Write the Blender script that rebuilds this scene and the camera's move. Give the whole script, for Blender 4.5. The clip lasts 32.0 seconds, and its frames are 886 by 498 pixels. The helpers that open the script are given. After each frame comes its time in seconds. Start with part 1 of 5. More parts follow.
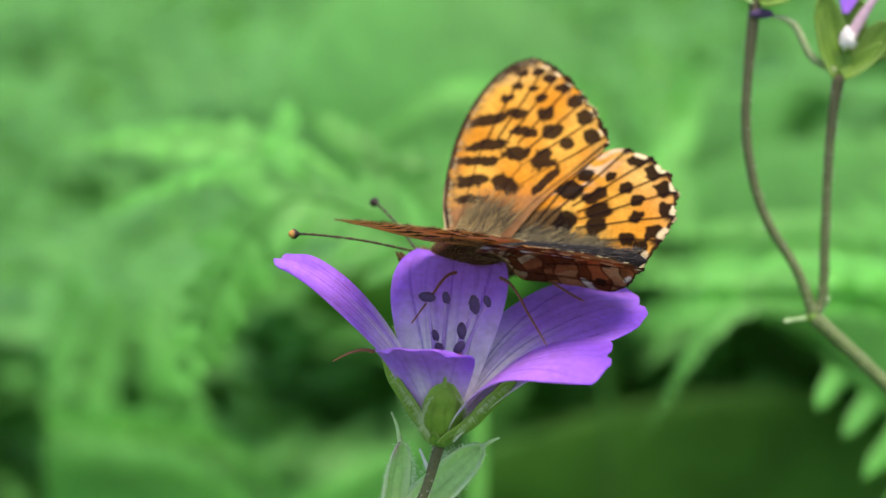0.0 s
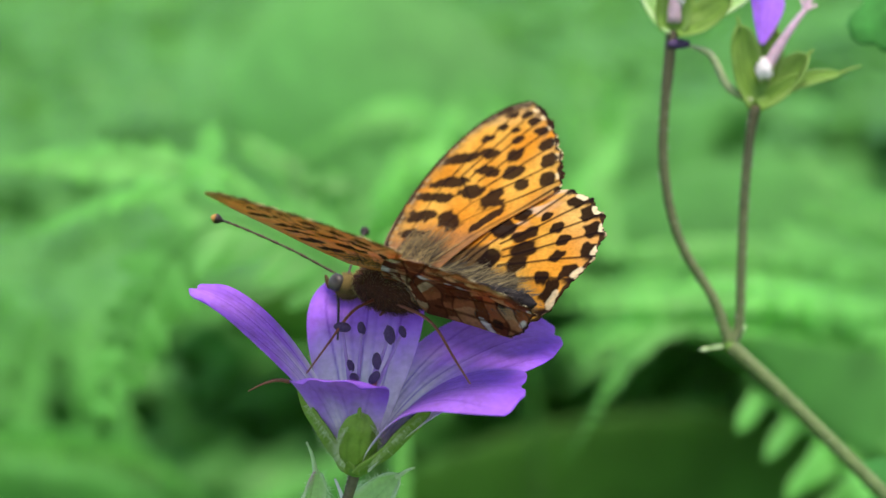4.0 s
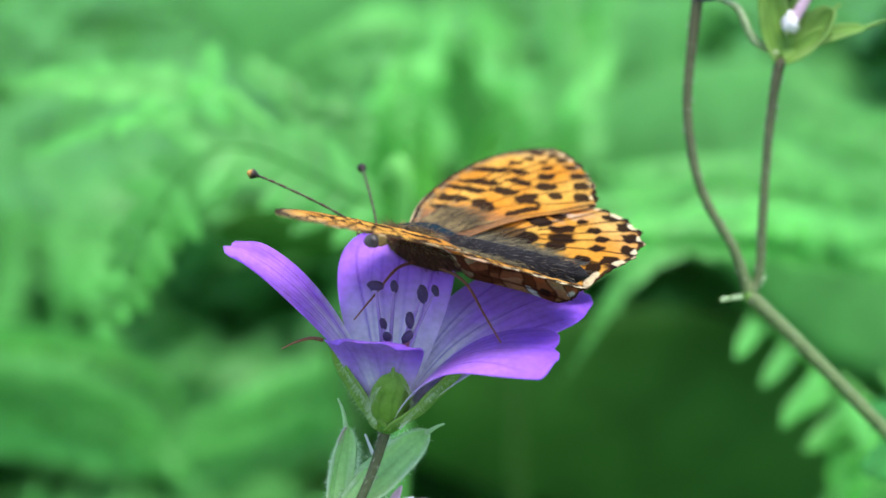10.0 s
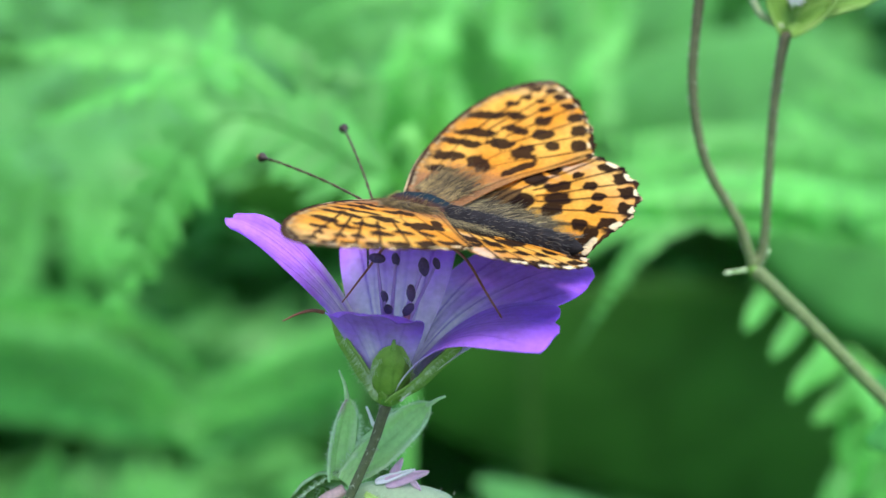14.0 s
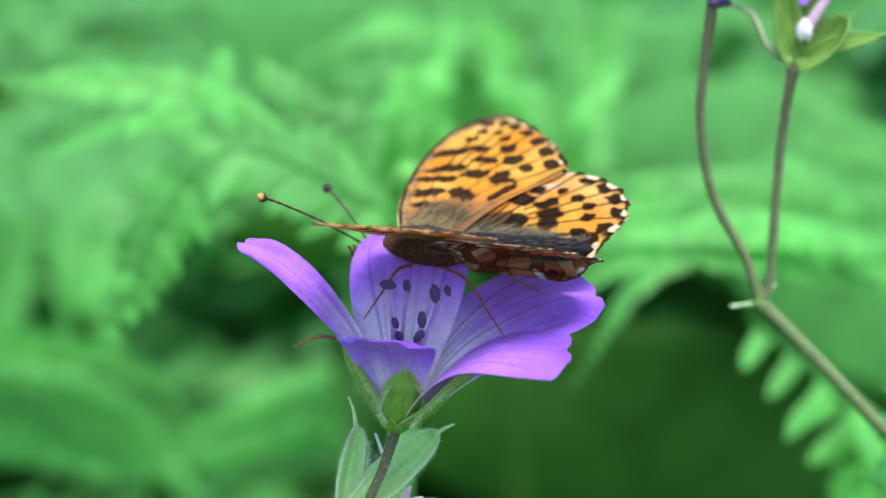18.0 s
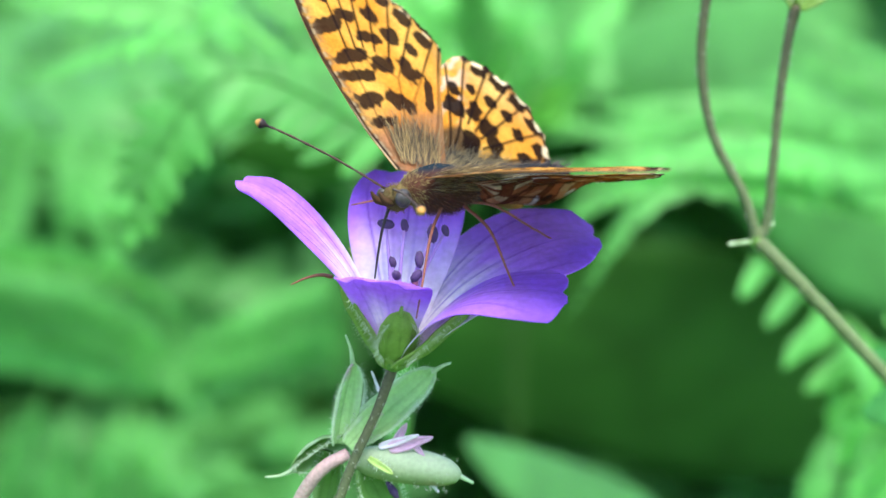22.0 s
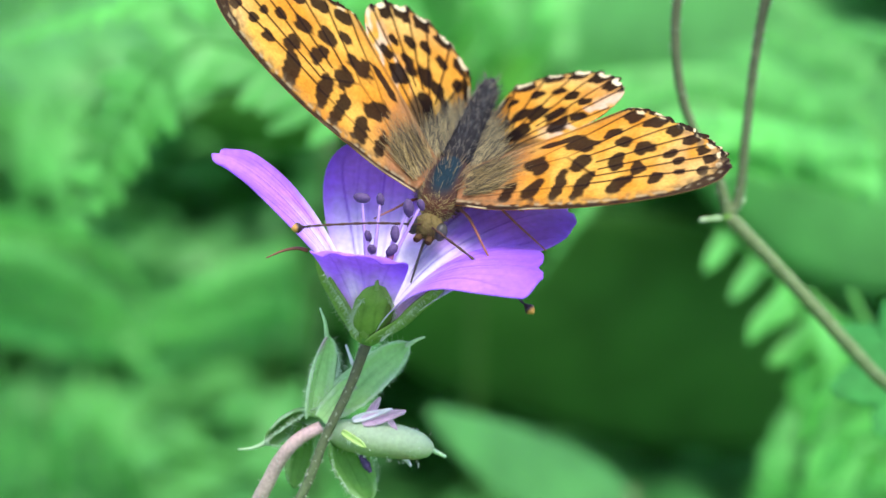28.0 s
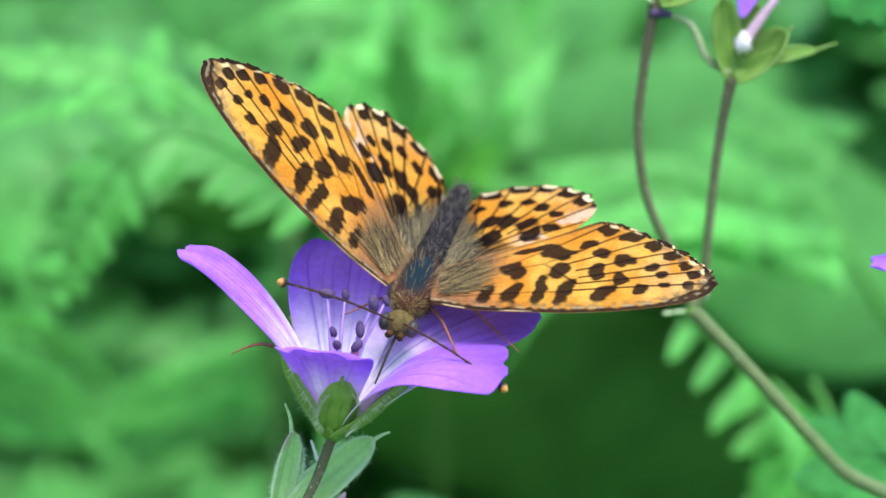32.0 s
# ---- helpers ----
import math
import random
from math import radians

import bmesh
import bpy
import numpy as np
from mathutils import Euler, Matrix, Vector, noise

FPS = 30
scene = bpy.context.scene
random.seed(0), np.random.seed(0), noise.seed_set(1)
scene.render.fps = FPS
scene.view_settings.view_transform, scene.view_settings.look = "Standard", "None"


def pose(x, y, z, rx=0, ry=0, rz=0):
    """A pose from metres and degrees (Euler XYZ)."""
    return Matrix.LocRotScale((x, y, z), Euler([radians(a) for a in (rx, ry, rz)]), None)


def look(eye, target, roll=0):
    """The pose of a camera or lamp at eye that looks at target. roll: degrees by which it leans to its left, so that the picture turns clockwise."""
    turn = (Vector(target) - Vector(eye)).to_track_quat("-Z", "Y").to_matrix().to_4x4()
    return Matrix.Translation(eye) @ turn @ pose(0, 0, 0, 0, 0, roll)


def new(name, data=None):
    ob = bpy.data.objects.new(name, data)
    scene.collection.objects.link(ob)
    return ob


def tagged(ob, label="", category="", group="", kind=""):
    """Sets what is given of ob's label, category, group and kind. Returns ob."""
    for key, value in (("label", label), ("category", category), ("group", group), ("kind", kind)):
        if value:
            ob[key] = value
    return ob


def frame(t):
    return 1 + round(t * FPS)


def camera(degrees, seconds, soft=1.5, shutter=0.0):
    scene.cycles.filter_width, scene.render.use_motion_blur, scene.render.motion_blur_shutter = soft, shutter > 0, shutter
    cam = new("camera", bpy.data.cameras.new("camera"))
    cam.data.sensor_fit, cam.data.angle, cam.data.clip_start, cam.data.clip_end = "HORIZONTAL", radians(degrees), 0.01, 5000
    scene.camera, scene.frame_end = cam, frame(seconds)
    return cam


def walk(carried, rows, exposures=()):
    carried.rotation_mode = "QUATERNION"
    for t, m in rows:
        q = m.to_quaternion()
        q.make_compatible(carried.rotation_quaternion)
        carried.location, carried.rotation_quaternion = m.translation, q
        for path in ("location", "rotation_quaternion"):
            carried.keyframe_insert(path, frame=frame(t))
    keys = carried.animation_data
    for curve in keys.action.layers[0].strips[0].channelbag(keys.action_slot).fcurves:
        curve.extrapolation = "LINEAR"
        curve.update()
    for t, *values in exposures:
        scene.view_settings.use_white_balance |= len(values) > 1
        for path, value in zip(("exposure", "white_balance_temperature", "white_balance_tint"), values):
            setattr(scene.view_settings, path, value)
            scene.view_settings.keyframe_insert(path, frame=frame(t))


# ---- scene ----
cam = camera(20.0, 32.0, soft=1.5, shutter=0.3)
cam.data.dof.use_dof = True
cam.data.dof.focus_distance = 0.177
cam.data.dof.aperture_fstop = 30
# seconds, place in millimetres, tilt, lean and turn in degrees
PATH = [
    (0, 4.07, -180.49, 491.25, 79.167, 1.997, 2.090),
    (0.5, 3.42, -180.50, 492.14, 78.862, 1.909, 2.206),
    (1, 3.14, -180.51, 492.64, 79.162, 1.888, 2.148),
    (1.5, 3.19, -180.54, 493.53, 79.051, 1.590, 2.359),
    (2, 4.18, -180.57, 494.04, 78.958, 1.353, 1.378),
    (2.5, 4.05, -180.64, 493.56, 79.122, 0.670, 0.267),
    (3, 4.97, -180.66, 493.21, 79.346, 0.857, -0.137),
    (3.5, 5.31, -180.65, 492.96, 79.311, 1.245, 0.277),
    (4, 5.62, -180.59, 492.63, 79.372, 1.569, 0.705),
    (4.5, 4.40, -180.51, 492.98, 78.115, 1.317, 0.250),
    (6.5, 2.09, -180.01, 498.66, 76.766, 0.940, 0.207),
    (7, 1.95, -179.94, 499.03, 76.787, 0.816, 0.124),
    (7.5, 1.37, -179.86, 499.64, 76.728, 0.903, 0.264),
    (8, 0.47, -179.81, 499.50, 76.529, 0.964, 0.211),
    (8.5, -0.57, -179.80, 499.28, 76.335, 0.711, 0.219),
    (9, -0.50, -179.83, 498.99, 76.324, 0.572, -0.336),
    (9.5, 0.52, -179.81, 499.06, 76.099, 0.582, -0.551),
    (10, -0.18, -179.78, 499.32, 76.293, 0.626, -0.273),
    (10.5, -0.97, -179.71, 500.24, 76.315, 0.277, -0.448),
    (11, 0.40, -179.62, 500.51, 76.284, 0.076, -0.654),
    (11.5, 0.82, -179.58, 499.86, 76.236, 0.311, -0.366),
    (12, 0.92, -179.56, 499.38, 75.713, 0.369, 0.739),
    (12.5, 1.22, -179.55, 500.12, 75.652, 0.238, 0.294),
    (13, 2.33, -179.57, 499.69, 76.322, 0.491, 0.260),
    (13.5, 1.30, -179.62, 499.85, 75.563, 0.465, 0.259),
    (15.5, 1.57, -180.01, 498.36, 75.486, 0.786, 0.467),
    (16, 1.07, -180.10, 497.77, 75.099, 0.362, -0.082),
    (16.5, 1.20, -180.15, 498.33, 74.769, 0.014, -0.052),
    (17, 0.82, -180.21, 498.10, 76.067, -0.027, -0.642),
    (17.5, -0.37, -180.20, 498.51, 76.591, 0.277, -0.415),
    (18, -1.20, -180.22, 498.14, 76.701, -0.209, -0.104),
    (18.5, -1.04, -180.14, 499.13, 76.390, -0.404, 0.406),
    (19, -0.01, -180.02, 499.82, 75.974, -0.468, 0.836),
    (19.5, -0.56, -179.95, 499.39, 76.069, -0.388, 0.942),
    (20, -0.28, -179.86, 499.15, 76.319, -0.390, 0.988),
    (20.5, -0.28, -179.81, 499.10, 76.036, -0.456, 0.916),
    (21, 1.45, -179.73, 499.55, 75.166, -0.519, 0.922),
    (21.5, -0.32, -179.73, 500.21, 74.838, -0.566, 0.466),
    (22, -0.84, -179.76, 500.81, 74.456, -0.805, 0.127),
    (22.5, -1.68, -179.81, 501.54, 76.137, -0.976, 0.154),
    (23, -2.32, -179.88, 501.40, 76.525, -1.009, -0.570),
    (23.5, -2.97, -179.98, 500.41, 76.886, -0.711, -0.415),
    (24, -5.34, -180.12, 500.53, 76.532, -1.482, -1.594),
    (24.5, -4.16, -180.13, 500.19, 77.428, -0.929, -1.318),
    (26.5, -2.39, -179.89, 499.42, 76.096, -1.221, -0.784),
    (27, -2.66, -179.85, 499.97, 76.027, -1.093, -0.710),
    (27.5, -2.98, -179.79, 501.11, 74.843, -1.702, -0.633),
    (28, -2.61, -179.74, 501.52, 73.664, -1.632, -0.807),
    (28.5, -2.77, -179.69, 503.18, 73.609, -1.522, -0.331),
    (29, -1.45, -179.63, 503.83, 74.275, -1.567, -0.813),
    (29.5, -2.14, -179.68, 504.78, 74.845, -1.785, -0.945),
    (30, -3.99, -179.82, 504.44, 74.888, -2.107, -1.604),
    (30.5, -3.60, -179.91, 503.51, 75.068, -1.817, -1.281),
    (31, -4.01, -180.01, 502.39, 75.654, -1.961, -1.322),
    (31.5, -2.61, -180.04, 502.60, 75.561, -1.539, -1.608),
    (32, -2.82, -180.08, 502.59, 75.566, -1.802, -1.649),
]
walk(cam, [(t, pose(x / 1000, y / 1000, z / 1000, rx, ry, rz)) for t, x, y, z, rx, ry, rz in PATH], [(0.0, 1.07, 7700.0, 19.0), (4.6, 1.07, 7500.0, 17.0), (6.4, 1.30, 6500.0, 14.0), (13.0, 1.32, 6500.0, 14.0), (15.2, 1.40, 6500.0, 14.0), (16.0, 1.46, 6500.0, 14.0), (17.0, 1.46, 6500.0, 14.0), (18.0, 1.36, 6500.0, 14.0),
    (20.0, 1.30, 6500.0, 14.0), (21.0, 1.48, 6500.0, 14.0), (22.0, 1.60, 6500.0, 14.0), (22.8, 1.40, 6500.0, 14.0), (24.5, 1.26, 6500.0, 14.0), (27.0, 1.38, 6500.0, 14.0), (28.0, 1.48, 6500.0, 14.0), (29.0, 1.54, 6500.0, 14.0), (30.0, 1.36, 6500.0, 14.0), (32.0, 1.31, 6500.0, 14.0)])

# ---- light: a bright, hazy sky over a clearing ----
world = bpy.data.worlds.new("sky")
scene.world = world
world.use_nodes = True
sky = world.node_tree.nodes.new("ShaderNodeTexSky")
sky.sky_type, sky.sun_disc = "NISHITA", False
sky.sun_elevation, sky.sun_rotation = radians(68), radians(155)
world.node_tree.links.new(sky.outputs["Color"], world.node_tree.nodes["Background"].inputs["Color"])
world.node_tree.nodes["Background"].inputs["Strength"].default_value = 0.15
sun = new("sun", bpy.data.lights.new("sun", "SUN"))
sun.data.energy, sun.data.angle, sun.data.color = 2.2, radians(30), (1.0, 0.96, 0.88)
sun.matrix_world = look((0.375 * math.sin(radians(155)), 0.375 * math.cos(radians(155)), 0.927), (0, 0, 0))

MM = 0.001
rng = np.random.default_rng(7)


# ---- materials ----
def nodes_of(name):
    m = bpy.data.materials.new(name)
    m.use_nodes = True
    return m, m.node_tree.nodes, m.node_tree.links, m.node_tree.nodes["Principled BSDF"]


def organic(name, color=None, attribute="", rough=0.55, see_through=0.0, glow_tint=None, grain=400.0, vary=0.25, bump=0.2, gloss=0.3, spread=0.0, fine=4.0):
    """A leafy or scaly surface: two scales of noise on the colour, a bump, and light that passes through thin parts."""
    m, n, l, p = nodes_of(name)
    coord = n.new("ShaderNodeTexCoord")
    big = n.new("ShaderNodeTexNoise")
    big.inputs["Scale"].default_value, big.inputs["Detail"].default_value = grain, 3.0
    small = n.new("ShaderNodeTexNoise")
    small.inputs["Scale"].default_value, small.inputs["Detail"].default_value = grain * fine, 2.0
    for k in (big, small):
        l.new(coord.outputs["Object"], k.inputs["Vector"])
    if attribute:
        src = n.new("ShaderNodeAttribute")
        src.attribute_name = attribute
        base = src.outputs["Color"]
    else:
        src = n.new("ShaderNodeRGB")
        src.outputs[0].default_value = (*color, 1)
        base = src.outputs[0]
    both = n.new("ShaderNodeMath")
    both.operation = "ADD"
    l.new(big.outputs["Fac"], both.inputs[0])
    l.new(small.outputs["Fac"], both.inputs[1])
    span = n.new("ShaderNodeMapRange")
    span.inputs["From Min"].default_value, span.inputs["From Max"].default_value = 0.6, 1.4
    span.inputs["To Min"].default_value, span.inputs["To Max"].default_value = 1 - vary, 1 + vary
    l.new(both.outputs[0], span.inputs["Value"])
    value = span.outputs["Result"]
    hsv = n.new("ShaderNodeHueSaturation")
    l.new(base, hsv.inputs["Color"])
    if spread:
        info = n.new("ShaderNodeObjectInfo")
        geo = n.new("ShaderNodeNewGeometry")
        mix = n.new("ShaderNodeMath")
        mix.operation = "ADD"
        l.new(info.outputs["Random"], mix.inputs[0])
        l.new(geo.outputs["Random Per Island"], mix.inputs[1])
        r = n.new("ShaderNodeMapRange")
        r.inputs["From Max"].default_value = 2.0
        r.inputs["To Min"].default_value, r.inputs["To Max"].default_value = 1 - spread, 1 + spread
        l.new(mix.outputs[0], r.inputs["Value"])
        mul = n.new("ShaderNodeMath")
        mul.operation = "MULTIPLY"
        l.new(value, mul.inputs[0])
        l.new(r.outputs["Result"], mul.inputs[1])
        value = mul.outputs[0]
    l.new(value, hsv.inputs["Value"])
    l.new(hsv.outputs["Color"], p.inputs["Base Color"])
    p.inputs["Roughness"].default_value = rough
    p.inputs["Specular IOR Level"].default_value = gloss
    if bump:
        b = n.new("ShaderNodeBump")
        b.inputs["Strength"].default_value, b.inputs["Distance"].default_value = bump, 0.0002
        l.new(small.outputs["Fac"], b.inputs["Height"])
        l.new(b.outputs["Normal"], p.inputs["Normal"])
    if see_through:
        tr = n.new("ShaderNodeBsdfTranslucent")
        if glow_tint:
            tint = n.new("ShaderNodeMix")
            tint.data_type, tint.blend_type = "RGBA", "MULTIPLY"
            tint.inputs["Factor"].default_value = 1.0
            l.new(hsv.outputs["Color"], tint.inputs["A"])
            tint.inputs["B"].default_value = (*glow_tint, 1)
            l.new(tint.outputs["Result"], tr.inputs["Color"])
        else:
            l.new(hsv.outputs["Color"], tr.inputs["Color"])
        mixer = n.new("ShaderNodeMixShader")
        mixer.inputs[0].default_value = see_through
        l.new(p.outputs[0], mixer.inputs[1])
        l.new(tr.outputs[0], mixer.inputs[2])
        l.new(mixer.outputs[0], n["Material Output"].inputs["Surface"])
    return m


WING = organic("wing_scales", attribute="pattern", rough=0.8, see_through=0.38, grain=900, vary=0.22, bump=0.3, gloss=0.03)
PETAL = organic("violet_petal", attribute="pattern", rough=0.55, see_through=0.5, grain=500, vary=0.16, bump=0.35, gloss=0.15)
SEPAL = organic("hairy_sepal", (0.15, 0.32, 0.062), rough=0.6, see_through=0.25, grain=500, vary=0.14)
SEPAL_SKIN = organic("ribbed_sepal_skin", attribute="pattern", rough=0.6, see_through=0.3, grain=800, vary=0.10, bump=0.3)
PALE = organic("pale_green_bract", (0.58, 0.80, 0.47), rough=0.6, see_through=0.35, grain=700, vary=0.10, bump=0.3)
STEM = organic("downy_stem", attribute="pattern", rough=0.7, grain=900, vary=0.25, bump=0.4)
FILAMENT = organic("pale_filament", (0.52, 0.34, 0.74), rough=0.5, see_through=0.3, vary=0.1)
ANTHER = organic("dusky_anther", (0.075, 0.045, 0.12), rough=0.75, grain=1500, vary=0.3)
STIGMA = organic("reddish_style", (0.32, 0.10, 0.16), rough=0.6, vary=0.2)
PINK = organic("withered_pink_petal", (0.76, 0.55, 0.68), rough=0.6, see_through=0.4, vary=0.2)
WHITE = organic("white_down", (0.80, 0.78, 0.80), rough=0.8, see_through=0.2, vary=0.1)
FUR = organic("grey_brown_fur", attribute="pattern", rough=0.95, gloss=0.05, grain=2500, vary=0.3, bump=0.5)
HAIR = organic("fine_hair", attribute="pattern", rough=0.6, grain=300, vary=0.2, bump=0)
LEG = organic("rusty_leg", (0.24, 0.085, 0.052), rough=0.5, grain=2000, vary=0.3)
TONGUE = organic("black_proboscis", (0.018, 0.015, 0.014), rough=0.4, grain=2000, vary=0.2)
HORN = organic("antenna_shaft", attribute="pattern", rough=0.45, grain=3000, vary=0.25)
FERN = organic("fern_green", (0.115, 0.44, 0.098), rough=0.5, see_through=0.48, glow_tint=(1.5, 1.3, 0.75), grain=60, vary=0.25, gloss=0.35, spread=0.35)
HERB = organic("herb_leaf_green", (0.088, 0.33, 0.078), rough=0.5, see_through=0.42, glow_tint=(1.3, 1.2, 0.75), grain=30, vary=0.3, gloss=0.35, spread=0.3)
LEAF = organic("geranium_leaf_green", (0.055, 0.30, 0.065), rough=0.65, see_through=0.35, grain=150, vary=0.3, bump=0.4, gloss=0.12)
# the shade between the ferns, put into a leaf colour
SHADE_LEAF = organic("painted_shade_leaf", (0.042, 0.16, 0.021), rough=0.6, see_through=0.3, grain=25, vary=0.3, gloss=0.15)
SOIL = organic("leaf_litter", (0.07, 0.17, 0.024), rough=1.0, gloss=0.0, grain=14, vary=0.6, bump=1.0, fine=9.0)


def compound_eye():
    m, n, l, p = nodes_of("compound_eye")
    v = n.new("ShaderNodeTexVoronoi")
    v.inputs["Scale"].default_value = 1500
    c = n.new("ShaderNodeTexCoord")
    l.new(c.outputs["Object"], v.inputs["Vector"])
    r = n.new("ShaderNodeValToRGB")
    r.color_ramp.elements[0].color, r.color_ramp.elements[1].color = (0.006, 0.005, 0.006, 1), (0.075, 0.07, 0.065, 1)
    l.new(v.outputs["Distance"], r.inputs["Fac"])
    l.new(r.outputs["Color"], p.inputs["Base Color"])
    p.inputs["Roughness"].default_value = 0.4
    p.inputs["Specular IOR Level"].default_value = 0.3
    return m


EYE = compound_eye()


# ---- mesh helpers ----
def mesh_of(name, verts, faces, material, colors=None, smooth=True):
    me = bpy.data.meshes.new(name)
    me.from_pydata([tuple(map(float, v)) for v in verts], [], [tuple(map(int, f)) for f in faces])
    if colors is not None:
        at = me.color_attributes.new("pattern", "FLOAT_COLOR", "POINT")
        c = np.ones((len(verts), 4), np.float32)
        c[:, :3] = colors
        at.data.foreach_set("color", c.ravel())
    me.materials.append(material)
    if smooth:
        me.polygons.foreach_set("use_smooth", [True] * len(me.polygons))
    me.validate()
    me.update()
    return me


def part(name, mesh, parent, label="", m=None):
    ob = new(name, mesh)
    ob.parent = parent
    if m is not None:
        ob.matrix_basis = m
    if label:
        ob["label"] = label
    return ob


def spline(points, n):
    """A smooth line through the points."""
    p = np.array(points, float)
    if len(p) == 2:
        s = np.linspace(0, 1, n)[:, None]
        return p[0] * (1 - s) + p[1] * s
    p = np.vstack([2 * p[0] - p[1], p, 2 * p[-1] - p[-2]])
    out = []
    for s in np.linspace(0, len(p) - 3 - 1e-9, n):
        i = int(s)
        u = s - i
        a, b, c, d = p[i:i + 4]
        out.append(0.5 * (2 * b + (c - a) * u + (2 * a - 5 * b + 4 * c - d) * u * u + (3 * b - a - 3 * c + d) * u ** 3))
    return np.array(out)


def tube(points, radii, n=16, sides=8, rough=0.0):
    """Verts and faces of a round stalk along a smooth line, with closed ends."""
    c = spline(points, n)
    r = np.interp(np.linspace(0, 1, n), np.linspace(0, 1, len(radii)), radii)
    t = np.gradient(c, axis=0)
    t /= np.linalg.norm(t, axis=1)[:, None] + 1e-12
    a = np.cross(t, (0.13, 0.92, 0.36))
    bad = np.linalg.norm(a, axis=1) < 0.2
    a[bad] = np.cross(t[bad], (1, 0, 0))
    a /= np.linalg.norm(a, axis=1)[:, None]
    b = np.cross(t, a)
    ang = np.linspace(0, 2 * np.pi, sides, endpoint=False)
    rr = r[:, None] * (1 + rough * rng.normal(size=(n, sides)))
    v = c[:, None] + rr[..., None] * (np.cos(ang)[None, :, None] * a[:, None] + np.sin(ang)[None, :, None] * b[:, None])
    v = np.vstack([v.reshape(-1, 3), c[:1], c[-1:]])
    f = []
    for i in range(n - 1):
        for j in range(sides):
            k = (j + 1) % sides
            f.append((i * sides + j, i * sides + k, (i + 1) * sides + k, (i + 1) * sides + j))
    e = n * sides
    for j in range(sides):
        k = (j + 1) % sides
        f += [(e, k, j), (e + 1, (n - 1) * sides + j, (n - 1) * sides + k)]
    return v, f


def sheet(grid, thick):
    """A thin closed body round a grid of points (rows, columns, 3)."""
    g = np.asarray(grid, float)
    nu, nv = g.shape[:2]
    du, dv = np.gradient(g, axis=0), np.gradient(g, axis=1)
    nrm = np.cross(du, dv)
    nrm /= np.linalg.norm(nrm, axis=2)[..., None] + 1e-15
    v = np.vstack([(g + nrm * thick / 2).reshape(-1, 3), (g - nrm * thick / 2).reshape(-1, 3)])
    idx = np.arange(nu * nv).reshape(nu, nv)
    f = []
    for i in range(nu - 1):
        for j in range(nv - 1):
            a, b, c, d = idx[i, j], idx[i, j + 1], idx[i + 1, j + 1], idx[i + 1, j]
            f += [(a, d, c, b), (a + nu * nv, b + nu * nv, c + nu * nv, d + nu * nv)]
    rim = [*idx[0, :], *idx[1:, -1], *idx[-1, -2::-1], *idx[-2:0:-1, 0]]
    for a, b in zip(rim, rim[1:] + rim[:1]):
        f.append((a, b, b + nu * nv, a + nu * nv))
    return v, f


def blob(center, radii, rings=10, sides=14, wobble=0.0):
    v, f = [], []
    for i in range(rings + 1):
        th = np.pi * i / rings
        for j in range(sides):
            ph = 2 * np.pi * j / sides
            d = np.array((math.cos(th), math.sin(th) * math.cos(ph), math.sin(th) * math.sin(ph)))
            v.append(np.array(center) + d * np.array(radii) * (1 + wobble * rng.normal()))
    for i in range(rings):
        for j in range(sides):
            k = (j + 1) % sides
            f.append((i * sides + j, (i + 1) * sides + j, (i + 1) * sides + k, i * sides + k))
    return np.array(v), f


def joined(pieces):
    v, f, o = [], [], 0
    for a, b in pieces:
        v.append(np.asarray(a))
        f += [tuple(k + o for k in q) for q in b]
        o += len(a)
    return np.vstack(v), f


def strands(roots, ways, lengths, width, bend=0.25):
    """Fine tapering hairs, three-sided, from roots along ways."""
    v, f = [], []
    for p, w, ln in zip(roots, ways, lengths):
        w = w / (np.linalg.norm(w) + 1e-12)
        s = np.cross(w, rng.normal(size=3))
        s /= np.linalg.norm(s) + 1e-12
        u = np.cross(w, s)
        mid = p + w * ln * 0.55 + s * ln * bend * 0.3
        tip = p + w * ln + s * ln * bend
        o = len(v)
        for c, r in ((p, width), (mid, width * 0.7)):
            v += [c + s * r, c - s * r * 0.5 + u * r * 0.87, c - s * r * 0.5 - u * r * 0.87]
        v.append(tip)
        for j in range(3):
            k = (j + 1) % 3
            f += [(o + j, o + k, o + 3 + k, o + 3 + j), (o + 3 + j, o + 3 + k, o + 6)]
    return np.array(v), f


def smooth01(x):
    x = np.clip(x, 0, 1)
    return x * x * (3 - 2 * x)


def wobble2(a, b, k, seed):
    """Soft two-dimensional noise between about -1 and 1."""
    r = np.random.default_rng(seed)
    out = np.zeros_like(a)
    for i in range(7):
        d, ph = r.normal(size=2) * k, r.uniform(0, 6.28)
        out += np.sin(a * d[0] + b * d[1] + ph)
    return out / 2.6


# ---- the butterfly ----
ORANGE, AMBER, DARK, CREAM = np.array((0.65, 0.27, 0.028)), np.array((0.73, 0.41, 0.075)), np.array((0.011, 0.006, 0.0055)), np.array((0.86, 0.70, 0.40))
DUSKY, TAN, RUST, SILVER = np.array((0.17, 0.115, 0.06)), np.array((0.90, 0.46, 0.22)), np.array((0.55, 0.20, 0.085)), np.array((0.85, 0.82, 0.74))


def outline(chain, n):
    return spline(chain, n)


